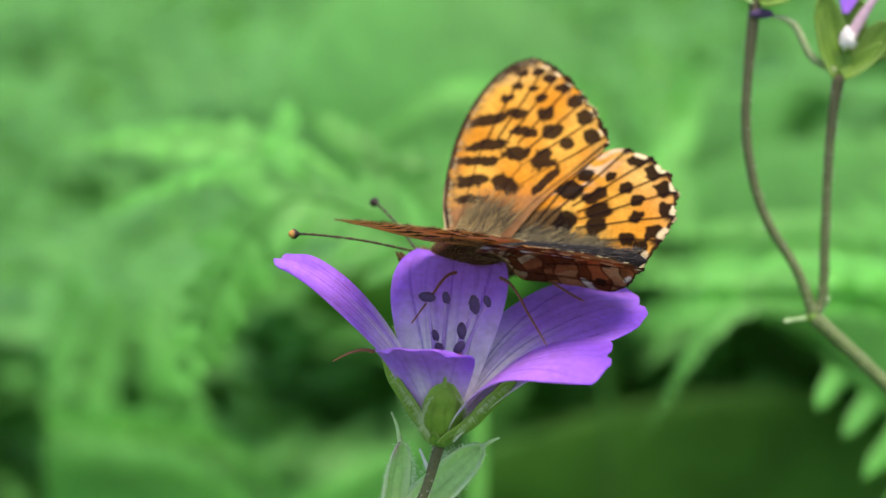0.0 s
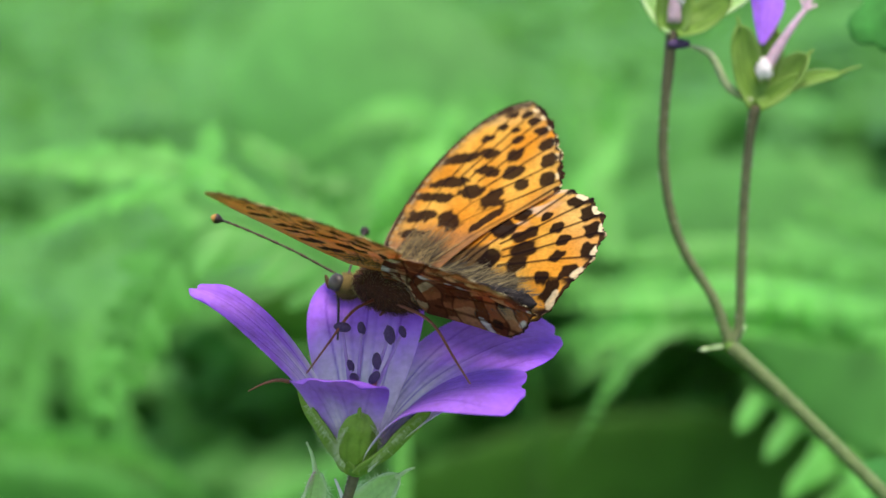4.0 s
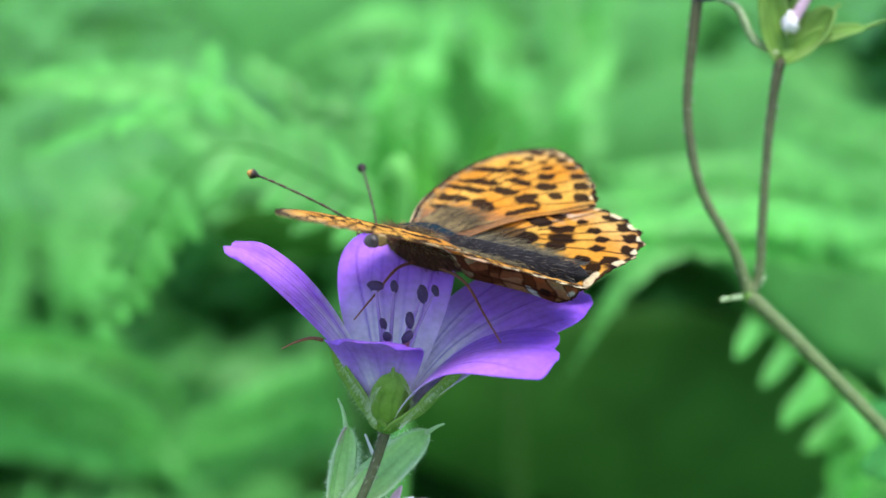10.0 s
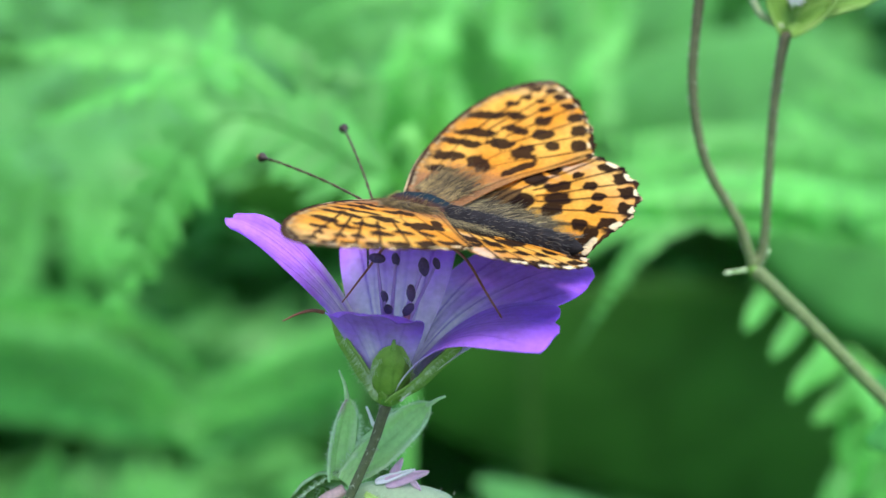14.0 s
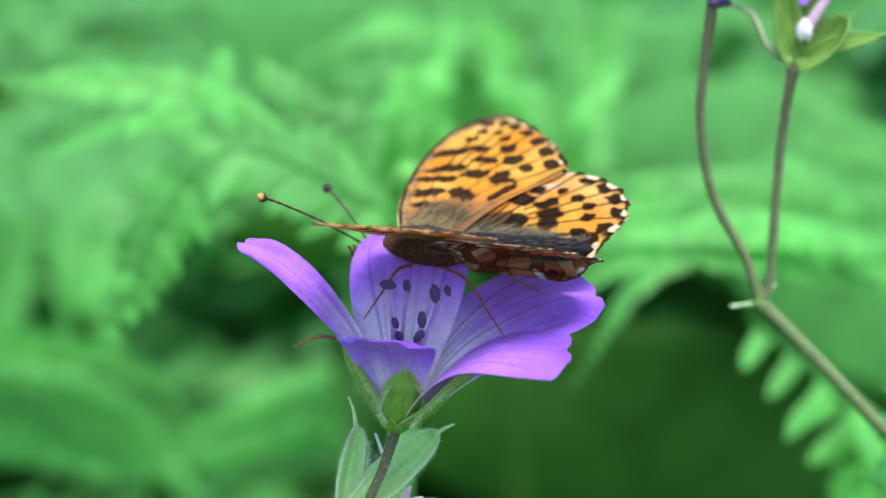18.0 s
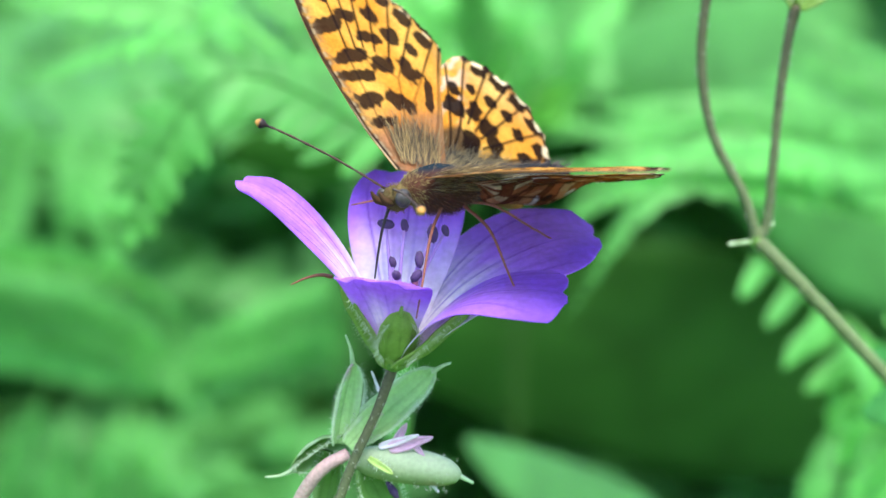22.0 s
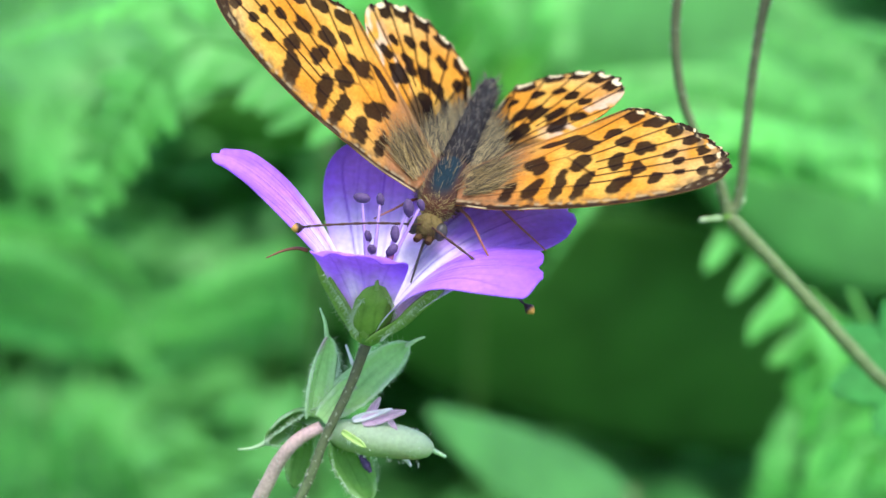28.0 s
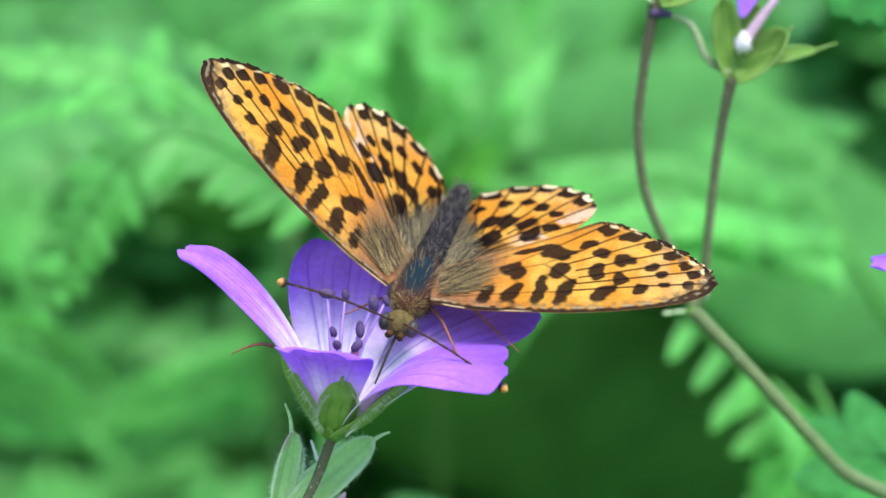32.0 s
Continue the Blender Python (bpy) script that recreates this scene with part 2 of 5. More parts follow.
def wing_grid(top, low, nu, nv):
    """Points of a wing between its front and rear edge, column by column (outwards, forwards)."""
    a, b = outline(top, 400), outline(low, 400)
    end = max(a[:, 0].max(), b[:, 0].max())
    u = 1 - (1 - np.linspace(0, 1, nu)) ** 1.7
    o = u * end * 0.9995
    hi, lo = np.interp(o, a[:, 0], a[:, 1]), np.interp(o, b[:, 0], b[:, 1])
    s = np.linspace(0, 1, nv)
    return np.repeat(o[:, None], nv, 1), lo[:, None] * (1 - s) + hi[:, None] * s, np.vstack([b])


def near_line(o, f, line):
    """Distance of each point from a line of points."""
    d = np.full(o.shape, 99.0)
    for p, q in zip(line[:-1], line[1:]):
        e = q - p
        t = np.clip(((o - p[0]) * e[0] + (f - p[1]) * e[1]) / (e @ e + 1e-9), 0, 1)
        d = np.minimum(d, np.hypot(o - p[0] - t * e[0], f - p[1] - t * e[1]))
    return d


def stains(o, f, rows, seed, soft=0.35):
    """How dark the scale patches are; each patch: out, forward, half length, half breadth, slant."""
    m = np.zeros_like(o)
    wob = 0.22 * wobble2(o, f, 2.6, seed) + 0.09 * wobble2(o, f, 4.2, seed + 50) - 0.18
    for po, pf, ra, rb, slant in rows:
        c, s = math.cos(radians(slant)), math.sin(radians(slant))
        x, y = (o - po) * c + (f - pf) * s, -(o - po) * s + (f - pf) * c
        d = (np.abs(x / ra) ** 2.9 + np.abs(y / rb) ** 2.9) ** 0.345 + wob
        m = np.maximum(m, smooth01((1 + soft * 0.5 - d) / soft))
    return m


def blend(c, k, m):
    return c * (1 - m[..., None]) + np.asarray(k) * m[..., None]


FORE_TOP = [(0, 2.6), (3, 4.4), (6, 5.6), (10, 6.8), (14, 7.4), (17.3, 7.3), (19.4, 6.6), (20.4, 5.4)]
FORE_LOW = [(0, -2.0), (4, -2.7), (8, -3.7), (11.4, -4.9), (12.6, -5.2), (13.5, -4.75), (15.2, -3.2), (16.9, -1.3), (18.6, 0.9), (19.9, 3.1), (20.4, 5.4)]
HIND_TOP = [(-0.3, 1.2), (3, 0.7), (7, -0.5), (10.2, -2.0), (11.9, -3.6), (12.5, -5.1)]
HIND_LOW = [(-0.3, -5.0), (0.1, -7.6), (1.0, -9.4), (2.6, -10.6), (4.5, -11.2), (6.5, -11.2), (8.5, -10.6), (10.2, -9.6), (11.5, -8.0), (12.3, -6.4), (12.5, -5.1)]
CELL_BARS = [(4.1, 2.55, 0.48, 1.1, 15), (5.9, 3.5, 0.62, 1.15, 20), (8.0, 3.6, 0.45, 1.5, 12), (9.7, 4.2, 0.5, 1.45, 18), (12.4, 5.2, 0.6, 1.2, 25)]
FORE_DISC = [(6.1, 0.5, 1.25, 0.72, 62), (9.45, -1.1, 1.1, 0.85, 30), (9.4, 1.2, 0.75, 1.05, 5), (12.0, 2.0, 0.62, 1.0, 0), (13.7, 3.3, 0.55, 0.75, 0), (7.3, -2.3, 1.6, 0.42, -14), (15.1, 5.0, 0.5, 0.6, 10)]
FORE_DOTS = [(11.5, -2.0, 0.66, 0.60, 0), (12.5, -0.4, 0.78, 0.68, 20), (14.15, 1.0, 0.80, 0.72, 20), (15.9, 2.3, 0.5, 0.48, 0), (16.7, 3.4, 0.46, 0.46, 0), (16.8, 4.8, 0.42, 0.42, 0)]
FORE_EDGE = [(12.9, -3.5, 0.72, 0.55, 40), (14.75, -2.1, 0.78, 0.62, 45), (16.2, -0.5, 0.66, 0.55, 48), (17.4, 1.1, 0.6, 0.5, 55), (18.2, 2.6, 0.55, 0.45, 60), (18.7, 3.9, 0.5, 0.42, 70), (18.4, 5.2, 0.5, 0.4, 100)]
FORE_VEINS = [((6.0, -0.4), (13.3, -4.7)), ((8.3, 0.2), (15.2, -3.2)), ((9.8, 0.6), (16.9, -1.4)), ((10.6, 1.6), (18.3, 0.5)), ((10.8, 2.6), (19.3, 2.1)), ((10.6, 3.4), (20.0, 3.6)), ((10.2, 4.2), (20.1, 5.3)), ((1, 1.0), (8.3, 0.2)), ((1, 2.2), (10.2, 4.4)), ((8.3, 0.2), (10.6, 3.4)), ((1, -1.1), (12.4, -4.9))]
HIND_DOTS = [(9.25, -4.9, 0.62, 0.5, 20), (8.45, -6.4, 0.66, 0.6, 20), (7.45, -7.7, 0.6, 0.56, 0), (5.8, -8.35, 0.62, 0.58, 0), (3.7, -8.45, 0.6, 0.6, 0), (1.7, -8.2, 0.5, 0.5, 0)]
HIND_EDGE = [(11.4, -6.0, 0.6, 0.62, -30), (10.7, -7.8, 0.6, 0.7, -45), (9.2, -9.3, 0.55, 0.72, -55), (7.2, -10.3, 0.5, 0.75, -70), (4.9, -10.2, 0.5, 0.75, 90), (2.9, -9.6, 0.5, 0.65, 70)]
HIND_BAND = [(7.0, -2.6, 0.8, 0.9, 0), (6.9, -4.4, 0.9, 0.7, -30), (5.7, -5.4, 0.85, 0.8, -40), (4.3, -5.9, 0.8, 0.7, -60), (2.7, -5.9, 0.7, 0.7, 0), (3.9, -3.4, 0.9, 0.8, 0), (8.7, -3.0, 0.6, 0.5, 0)]
HIND_VEINS = [((5.2, -2.6), (12.8, -5.1)), ((5.5, -3.4), (12.3, -7.3)), ((5.0, -4.0), (11.1, -9.1)), ((4.4, -4.4), (9.5, -10.5)), ((3.6, -4.5), (6.9, -11.5)), ((2.7, -4.3), (4.3, -11.7)), ((1.6, -3.5), (1.6, -11.0)), ((1.5, -1.0), (5.2, -2.6)), ((1.5, -1.0), (11.0, -2.8))]


def lunules(rows, margin, size=0.5):
    """Pale marks between each edge patch and the rim."""
    out = []
    for o, f, ra, rb, s in rows:
        k = np.argmin(np.hypot(margin[:, 0] - o, margin[:, 1] - f))
        e = margin[k] - np.array((o, f))
        p = np.array((o, f)) + e * 0.60
        out.append((*p, 0.55 * size, size, math.degrees(math.atan2(e[1], e[0]))))
    return out


def vein_mask(o, f, veins, width):
    m = np.zeros_like(o)
    for a, b in veins:
        d = near_line(o, f, np.array((a, b), float))
        m = np.maximum(m, smooth01((width * 1.6 - d) / width))
    return m


def shrunk(rows, k):
    return [(a, b, x * k, y * k, s) for a, b, x, y, s in rows]


def fore_upper(o, f, margin, seed):
    c = blend(np.broadcast_to(ORANGE, (*o.shape, 3)), AMBER, smooth01(0.45 + 0.4 * wobble2(o, f, 0.9, seed) + (o - 10) * 0.02))
    c = blend(c, CREAM * 0.8, smooth01((o - 13) / 5) * smooth01(0.4 + 0.7 * wobble2(o, f, 1.1, seed + 12)) * 0.3)
    c = blend(c, DUSKY * 1.5, smooth01((6.6 - o - 0.35 * f + 0.6 * wobble2(o, f, 2, seed + 1)) / 4.4) * 0.88)
    c = blend(c, RUST * 0.8, smooth01((8.0 - o + 0.8 * wobble2(o, f, 1.2, seed + 16)) / 6) * 0.5)
    c = blend(c, DUSKY, smooth01((1.9 - f - o * 0.25 - 2.6) / 1.6) * 0.6)
    rim = near_line(o, f, margin)
    tip = smooth01((o - 15.5) / 3)
    c = blend(c, DUSKY * 1.2, smooth01((2.0 - rim) / 1.2) * (0.25 + 0.6 * tip) * smooth01(0.6 + 0.5 * wobble2(o, f, 3.5, seed + 22)))
    dark = np.maximum(stains(o, f, shrunk(CELL_BARS, 0.94) + shrunk(FORE_DISC, 0.89), seed + 2, 0.36), stains(o, f, shrunk(FORE_DOTS, 0.86), seed + 2, 0.36))
    edge = stains(o, f, shrunk(FORE_EDGE, 0.92), seed + 3, 0.3)
    c = blend(c, DARK, vein_mask(o, f, FORE_VEINS, 0.10) * (0.45 + 0.45 * smooth01((o - 8) / 3)))
    c = blend(c, CREAM, stains(o, f, lunules(FORE_EDGE, margin, 0.36), seed + 4) * 0.8)
    c = blend(c, DARK * 1.5, np.maximum(dark, edge) * 0.95)
    c = blend(c, DARK * 1.4, smooth01((0.52 + 0.14 * wobble2(o, f, 5, seed) - rim) / 0.2) * 0.97)
    c = blend(c, CREAM, smooth01((0.16 - rim) / 0.08) * smooth01(wobble2(o, f, 3.2, seed + 14) * 3 - 0.3) * 0.9)
    front = near_line(o, f, outline(FORE_TOP, 60))
    dust = smooth01(0.5 + 1.1 * wobble2(o, f, 6.5, seed + 21))
    c = blend(c, DUSKY * 0.9, smooth01((1.5 + 0.5 * tip - front) / 1.1) * (0.30 + 0.5 * dust))
    c = blend(c, DARK * 2.2, smooth01((0.62 + 0.12 * wobble2(o, f, 4, seed + 9) + 0.5 * tip - front) / 0.34) * 0.93)
    c = blend(c, CREAM * 0.75, smooth01((0.75 - front) / 0.3) * smooth01((front - 0.28) / 0.2) * dust * 0.45)
    return blend(c, CREAM * 0.8, smooth01((0.2 - front) / 0.12) * smooth01(wobble2(o, f, 2.2, seed + 8) * 2.5) * smooth01((9 - o) / 4) * 0.7)


def hind_upper(o, f, margin, seed):
    c = blend(np.broadcast_to(ORANGE, (*o.shape, 3)), AMBER, smooth01(0.35 + 0.4 * wobble2(o, f, 0.9, seed)))
    r = np.hypot(o - 0.5, f + 0.5)
    c = blend(c, CREAM * 0.92, smooth01((r - 9.4 + 0.5 * wobble2(o, f, 1.3, seed + 8)) / 2.6) * 0.18)
    c = blend(c, SILVER * (0.86, 0.76, 0.68), smooth01((f + 0.30 * o + 2.2) / 1.8) * smooth01((o - 4.5) / 3.0) * smooth01(0.6 + 0.9 * wobble2(o, f, 2.2, seed + 15)) * 0.62)
    c = blend(c, DUSKY * 0.45, smooth01((5.4 - r + 0.9 * wobble2(o, f, 1.4, seed + 1)) / 1.5) * 0.93)
    c = blend(c, DUSKY * 0.8, smooth01((1.7 - o) / 1.2) * smooth01((9.5 + f) / 3) * 0.85)
    c = blend(c, AMBER, stains(o, f, [(3.3, -4.7, 0.6, 0.5, 30), (4.9, -3.3, 0.55, 0.5, 0), (5.9, -3.6, 0.5, 0.45, 0)], seed + 7) * 0.95)
    rim = near_line(o, f, margin)
    c = blend(c, DARK, vein_mask(o, f, HIND_VEINS, 0.11) * 0.85)
    marks = np.maximum(stains(o, f, shrunk(HIND_DOTS, 0.78), seed + 2, 0.36), stains(o, f, shrunk(HIND_EDGE, 1.02), seed + 3, 0.3))
    c = blend(c, DARK, np.maximum(stains(o, f, shrunk(HIND_BAND, 0.96), seed + 5, 0.35), marks) * 0.97)
    c = blend(c, DARK * 1.4, vein_mask(o, f, HIND_VEINS, 0.3) * smooth01((1.0 - rim) / 0.5) * 0.9)
    c = blend(c, DARK * 1.6, smooth01((0.46 + 0.08 * wobble2(o, f, 5, seed) - rim) / 0.16) * 0.95)
    c = blend(c, CREAM * 0.85 + SILVER * 0.15, stains(o, f, lunules(HIND_EDGE, margin, 0.47), seed + 4, 0.3) * (0.75 + 0.25 * smooth01((o - 5) / 4)))
    return blend(c, CREAM * 1.05, smooth01((0.13 - rim) / 0.07) * smooth01(wobble2(o, f, 3.0, seed + 14) * 3 - 1.2) * 0.5)


def fore_under(o, f, margin, seed):
    c = blend(np.broadcast_to(TAN, (*o.shape, 3)), ORANGE * 1.2, smooth01(0.25 + 0.5 * wobble2(o, f, 0.9, seed) - (o - 8) * 0.10) * 0.7)
    c = blend(c, CREAM * (1.0, 0.86, 0.8), smooth01(0.2 + 0.8 * wobble2(o, f, 2.1, seed + 1)) * (0.35 + 0.3 * smooth01((o - 13) / 4)))
    c = blend(c, RUST * 0.5, vein_mask(o, f, FORE_VEINS, 0.09) * 0.6)
    c = blend(c, RUST * 0.55, stains(o, f, [(x + 0.55, y, a * 0.5, b, k) for x, y, a, b, k in FORE_EDGE + FORE_DOTS], seed + 5, 0.4) * 0.8)
    c = blend(c, DARK * 2.2, stains(o, f, shrunk(CELL_BARS + FORE_DISC + FORE_DOTS, 0.78), seed + 2, 0.3) * 0.92)
    c = blend(c, DARK * 3, stains(o, f, shrunk(FORE_EDGE, 0.55), seed + 3, 0.3) * 0.8)
    return blend(c, RUST * 0.45, smooth01((0.4 - near_line(o, f, margin)) / 0.25) * 0.8)


def hind_under(o, f, margin, seed):
    """A mosaic of rusty, tan, cream and silver cells between dark veins."""
    r = np.hypot(o - 0.5, f + 0.5) + 0.30 * wobble2(o, f, 1.5, seed)
    a = np.degrees(np.arctan2(-(f + 0.5), o - 0.5)) + 3 * wobble2(o, f, 1.8, seed + 6)
    edges = np.array((1.6, 2.9, 4.1, 5.0, 6.3, 7.2, 8.4, 9.5, 10.6))
    ring = np.searchsorted(edges, r)
    sector = np.floor(a / 10.5 + 0.25 * ring)
    pick = np.mod(np.abs(np.sin(sector * 12.9898 + ring * 78.233) * 437.585), 1.0)
    c = blend(np.broadcast_to(RUST * (0.72, 0.62, 0.58), (*o.shape, 3)), RUST * (0.30, 0.23, 0.22), smooth01((0.40 - pick) / 0.06))
    c = blend(c, TAN * (0.60, 0.54, 0.50), smooth01((pick - 0.62) / 0.05) * 0.85)
    c = blend(c, CREAM * (0.80, 0.74, 0.70), smooth01((pick - 0.80) / 0.05) * 0.9)
    c = blend(c, SILVER, smooth01((pick - 0.88) / 0.03) * ((ring == 3) | (ring == 5) | (ring == 8)))
    c = blend(c, RUST * (0.3, 0.24, 0.24), smooth01(0.3 + 0.8 * wobble2(o, f, 3.1, seed + 7)) * 0.5)
    c = blend(c, DARK * 2, stains(o, f, [(x, y, 0.34, 0.34, s) for x, y, _, _, s in HIND_DOTS], seed + 1) * 0.9)
    c = blend(c, SILVER * 0.95, stains(o, f, lunules(HIND_EDGE, margin, 0.4), seed + 2) * 0.9)
    top = near_line(o, f, outline(HIND_TOP, 60))
    c = blend(c, SILVER, smooth01((0.75 - top) / 0.3) * smooth01((o - 2.0) / 1.5) * smooth01(0.5 + 1.8 * wobble2(o, f, 1.1, seed + 8)))
    line = np.min(np.abs(r[..., None] - edges), axis=-1)
    c = blend(c, RUST * (0.16, 0.12, 0.12), smooth01((0.13 - line) / 0.1) * 0.85)
    c = blend(c, DARK * 3, smooth01((0.3 - near_line(o, f, margin)) / 0.2) * 0.9)
    return blend(c, RUST * (0.14, 0.10, 0.10), vein_mask(o, f, HIND_VEINS, 0.11) * 0.85)


def wing_mesh(kind, side, seed):
    """One wing, its root at the origin: x forwards, y outwards, z up."""
    top, low, nu, nv = (FORE_TOP, FORE_LOW, 230, 130) if kind == "fore" else (HIND_TOP, HIND_LOW, 180, 140)
    o, f, _ = wing_grid(top, low, nu, nv)
    rimline = outline(low, 120)
    rim = rimline[(rimline[:, 0] > 12.2)] if kind == "fore" else rimline[rimline[:, 1] < -9.0]
    if kind == "hind":
        rim = np.vstack([rim, rimline[rimline[:, 0] > 9.0]])
        rim = rim[np.lexsort((rim[:, 0],))]
    up = (fore_upper if kind == "fore" else hind_upper)(o, f, rim, seed)
    down = (fore_under if kind == "fore" else hind_under)(o, f, rim, seed + 20)
    # scalloped, slightly torn rim
    d = near_line(o, f, rim)
    pull = smooth01((0.5 - d) / 0.5) * (0.20 * np.abs(np.sin(1.55 * (o if kind == "fore" else np.arctan2(f, o) * 9) * 1.3)) + 0.10 * wobble2(o, f, 7, seed + 30))
    cen = np.array((6.0, 0.5) if kind == "fore" else (4.0, -4.0))
    vo, vf = cen[0] - o, cen[1] - f
    ln = np.hypot(vo, vf) + 1e-6
    o2, f2 = o + vo / ln * pull, f + vf / ln * pull
    veins = FORE_VEINS if kind == "fore" else HIND_VEINS
    z = 0.10 * np.sin(o * 0.16) * 3 - 0.012 * (f - 1) ** 2 * (0.5 if kind == "fore" else 0.25) + 0.05 * vein_mask(o, f, veins, 0.22) + 0.06 * wobble2(o, f, 0.7, seed + 31)
    if kind == "hind":
        z -= 0.35 + 1.6 * smooth01((4.2 - o) / 3.8) * smooth01((-f - 0.2) / 2.6)
    g = np.stack([f2, side * o2, z], 2) * MM
    v, faces = sheet(g, 0.07 * MM)
    half = nu * nv
    if side > 0:  # the first half of the sheet lies below on this side
        cols = np.vstack([down.reshape(-1, 3), up.reshape(-1, 3)])
    else:
        cols = np.vstack([up.reshape(-1, 3), down.reshape(-1, 3)])
    e = v[:half, 2].mean() - v[half:, 2].mean()
    if e > 0 and side > 0:
        cols = np.vstack([up.reshape(-1, 3), down.reshape(-1, 3)])
    if e < 0 and side < 0:
        cols = np.vstack([down.reshape(-1, 3), up.reshape(-1, 3)])
    return mesh_of(kind + "wing", v, faces, WING, cols)


HINGE_FORE, HINGE_HIND = (1.2, 1.1, 0.8), (-0.8, 1.1, 0.7)
LEG_ROOTS = {"leg_mid_left": (1.2, 0.8, -1.2), "leg_hind_left": (-0.6, 0.8, -1.2), "leg_mid_right": (1.2, -0.8, -1.2), "leg_hind_right": (-0.6, -0.8, -1.2)}
LEG_LENGTH = {'leg_mid_left': 9.3, 'leg_hind_left': 10.3, 'leg_mid_right': 5.5, 'leg_hind_right': 9.5}
MOUTH = (5.6, 0.0, -1.5)
ANTENNA_ROOT = (5.6, 0.45, -0.1)


def make_butterfly():
    b = tagged(new("butterfly"), "orange fritillary butterfly with black spots feeding on a violet flower", "butterfly")
    parts = {}
    # thorax: dark blue-grey back, tawny sides
    v, f = blob((0.8, 0, -0.12), (3.5, 1.7, 1.75), 18, 22, 0.015)
    col = np.empty((len(v), 3))
    back = smooth01((v[:, 2] - 0.7) / 0.7) * smooth01((1.3 - np.abs(v[:, 1])) / 0.5)
    col[:] = (0.075, 0.032, 0.020)
    col = col * (1 - back[:, None]) + np.array((0.010, 0.022, 0.030)) * back[:, None]
    thorax = part("thorax", mesh_of("thorax", v * MM, f, FUR, col), b, "dark blue-grey furry thorax")
    # abdomen in segments
    n = 40
    s = np.linspace(0, 1, n)
    line = [(-1.0, 0, 0.1), (-5, 0, 0.35), (-9, 0, 0.6), (-12.3, 0, 0.85)]
    rad = 1.2 * (1 - 0.35 * s - 0.25 * s ** 6) * (1 + 0.05 * np.abs(np.sin(s * np.pi * 8)))
    rad[-4:] *= (0.85, 0.7, 0.45, 0.12)
    v, f = tube(line, rad, n, 18)
    col = np.tile((0.015, 0.014, 0.015), (len(v), 1)) * (1 + 0.4 * np.abs(np.sin(v[:, :1] * 2.2)))
    belly = smooth01((0.1 - v[:, 2]) / 0.8)[:, None]
    col = col * (1 - belly) + np.array((0.30, 0.20, 0.10)) * belly
    part("abdomen", mesh_of("abdomen", v * MM, f, FUR, col), b, "slender dark grey furry abdomen")
    # head
    v, f = blob((4.85, 0, -0.75), (0.95, 1.15, 0.95), 12, 16, 0.02)
    head = part("head", mesh_of("head", v * MM, f, FUR, np.tile((0.12, 0.09, 0.034), (len(v), 1))), b, "small olive-brown furry head")
    for sd in (1, -1):
        v, f = blob((5.15, sd * 1.02, -0.70), (0.64, 0.46, 0.68), 14, 18)
        part("eye", mesh_of("eye", v * MM, f, EYE), head, "glossy dark grey compound eye")
        v, f = tube([(5.5, sd * 0.35, -1.1), (6.3, sd * 0.42, -0.9), (6.9, sd * 0.4, -0.3)], (0.26, 0.27, 0.08), 12, 8, 0.05)
        part("palp", mesh_of("palp", v * MM, f, FUR, np.tile((0.07, 0.04, 0.02), (len(v), 1))), head, "tawny furry palp")
        # antenna along x from its root, club at the end
        s = np.linspace(0, 1, 36)
        r = 0.085 + 0.02 * np.sin(s * 150) + 0.32 * np.exp(-((s - 0.93) / 0.05) ** 2)
        r[-1] = 0.1
        v, f = tube([(0, 0, 0), (4, 0, 0.25), (8, 0, 0.2), (10.2, 0, 0)], r, 36, 10)
        c = np.tile((0.05, 0.022, 0.012), (len(v), 1))
        c[v[:, 0] > 10.2 - 0.3] = (0.50, 0.25, 0.06)
        c[(v[:, 0] > 10.2 - 1.3) & (v[:, 0] <= 10.2 - 0.3)] = (0.02, 0.012, 0.01)
        an = part("antenna", mesh_of("antenna", v * MM, f, HORN, c), b, "thin brown antenna with an orange-tipped club")
        parts["antenna_left" if sd > 0 else "antenna_right"] = an
    v, f = tube([(0, 0, 0), (1.6, 0, 0.15), (3.4, 0, 0.1), (5.0, 0, 0)], (0.12, 0.10, 0.09, 0.06), 14, 8)
    parts["proboscis"] = part("proboscis", mesh_of("proboscis", v * MM, f, TONGUE), b, "thin dark proboscis reaching into the flower")
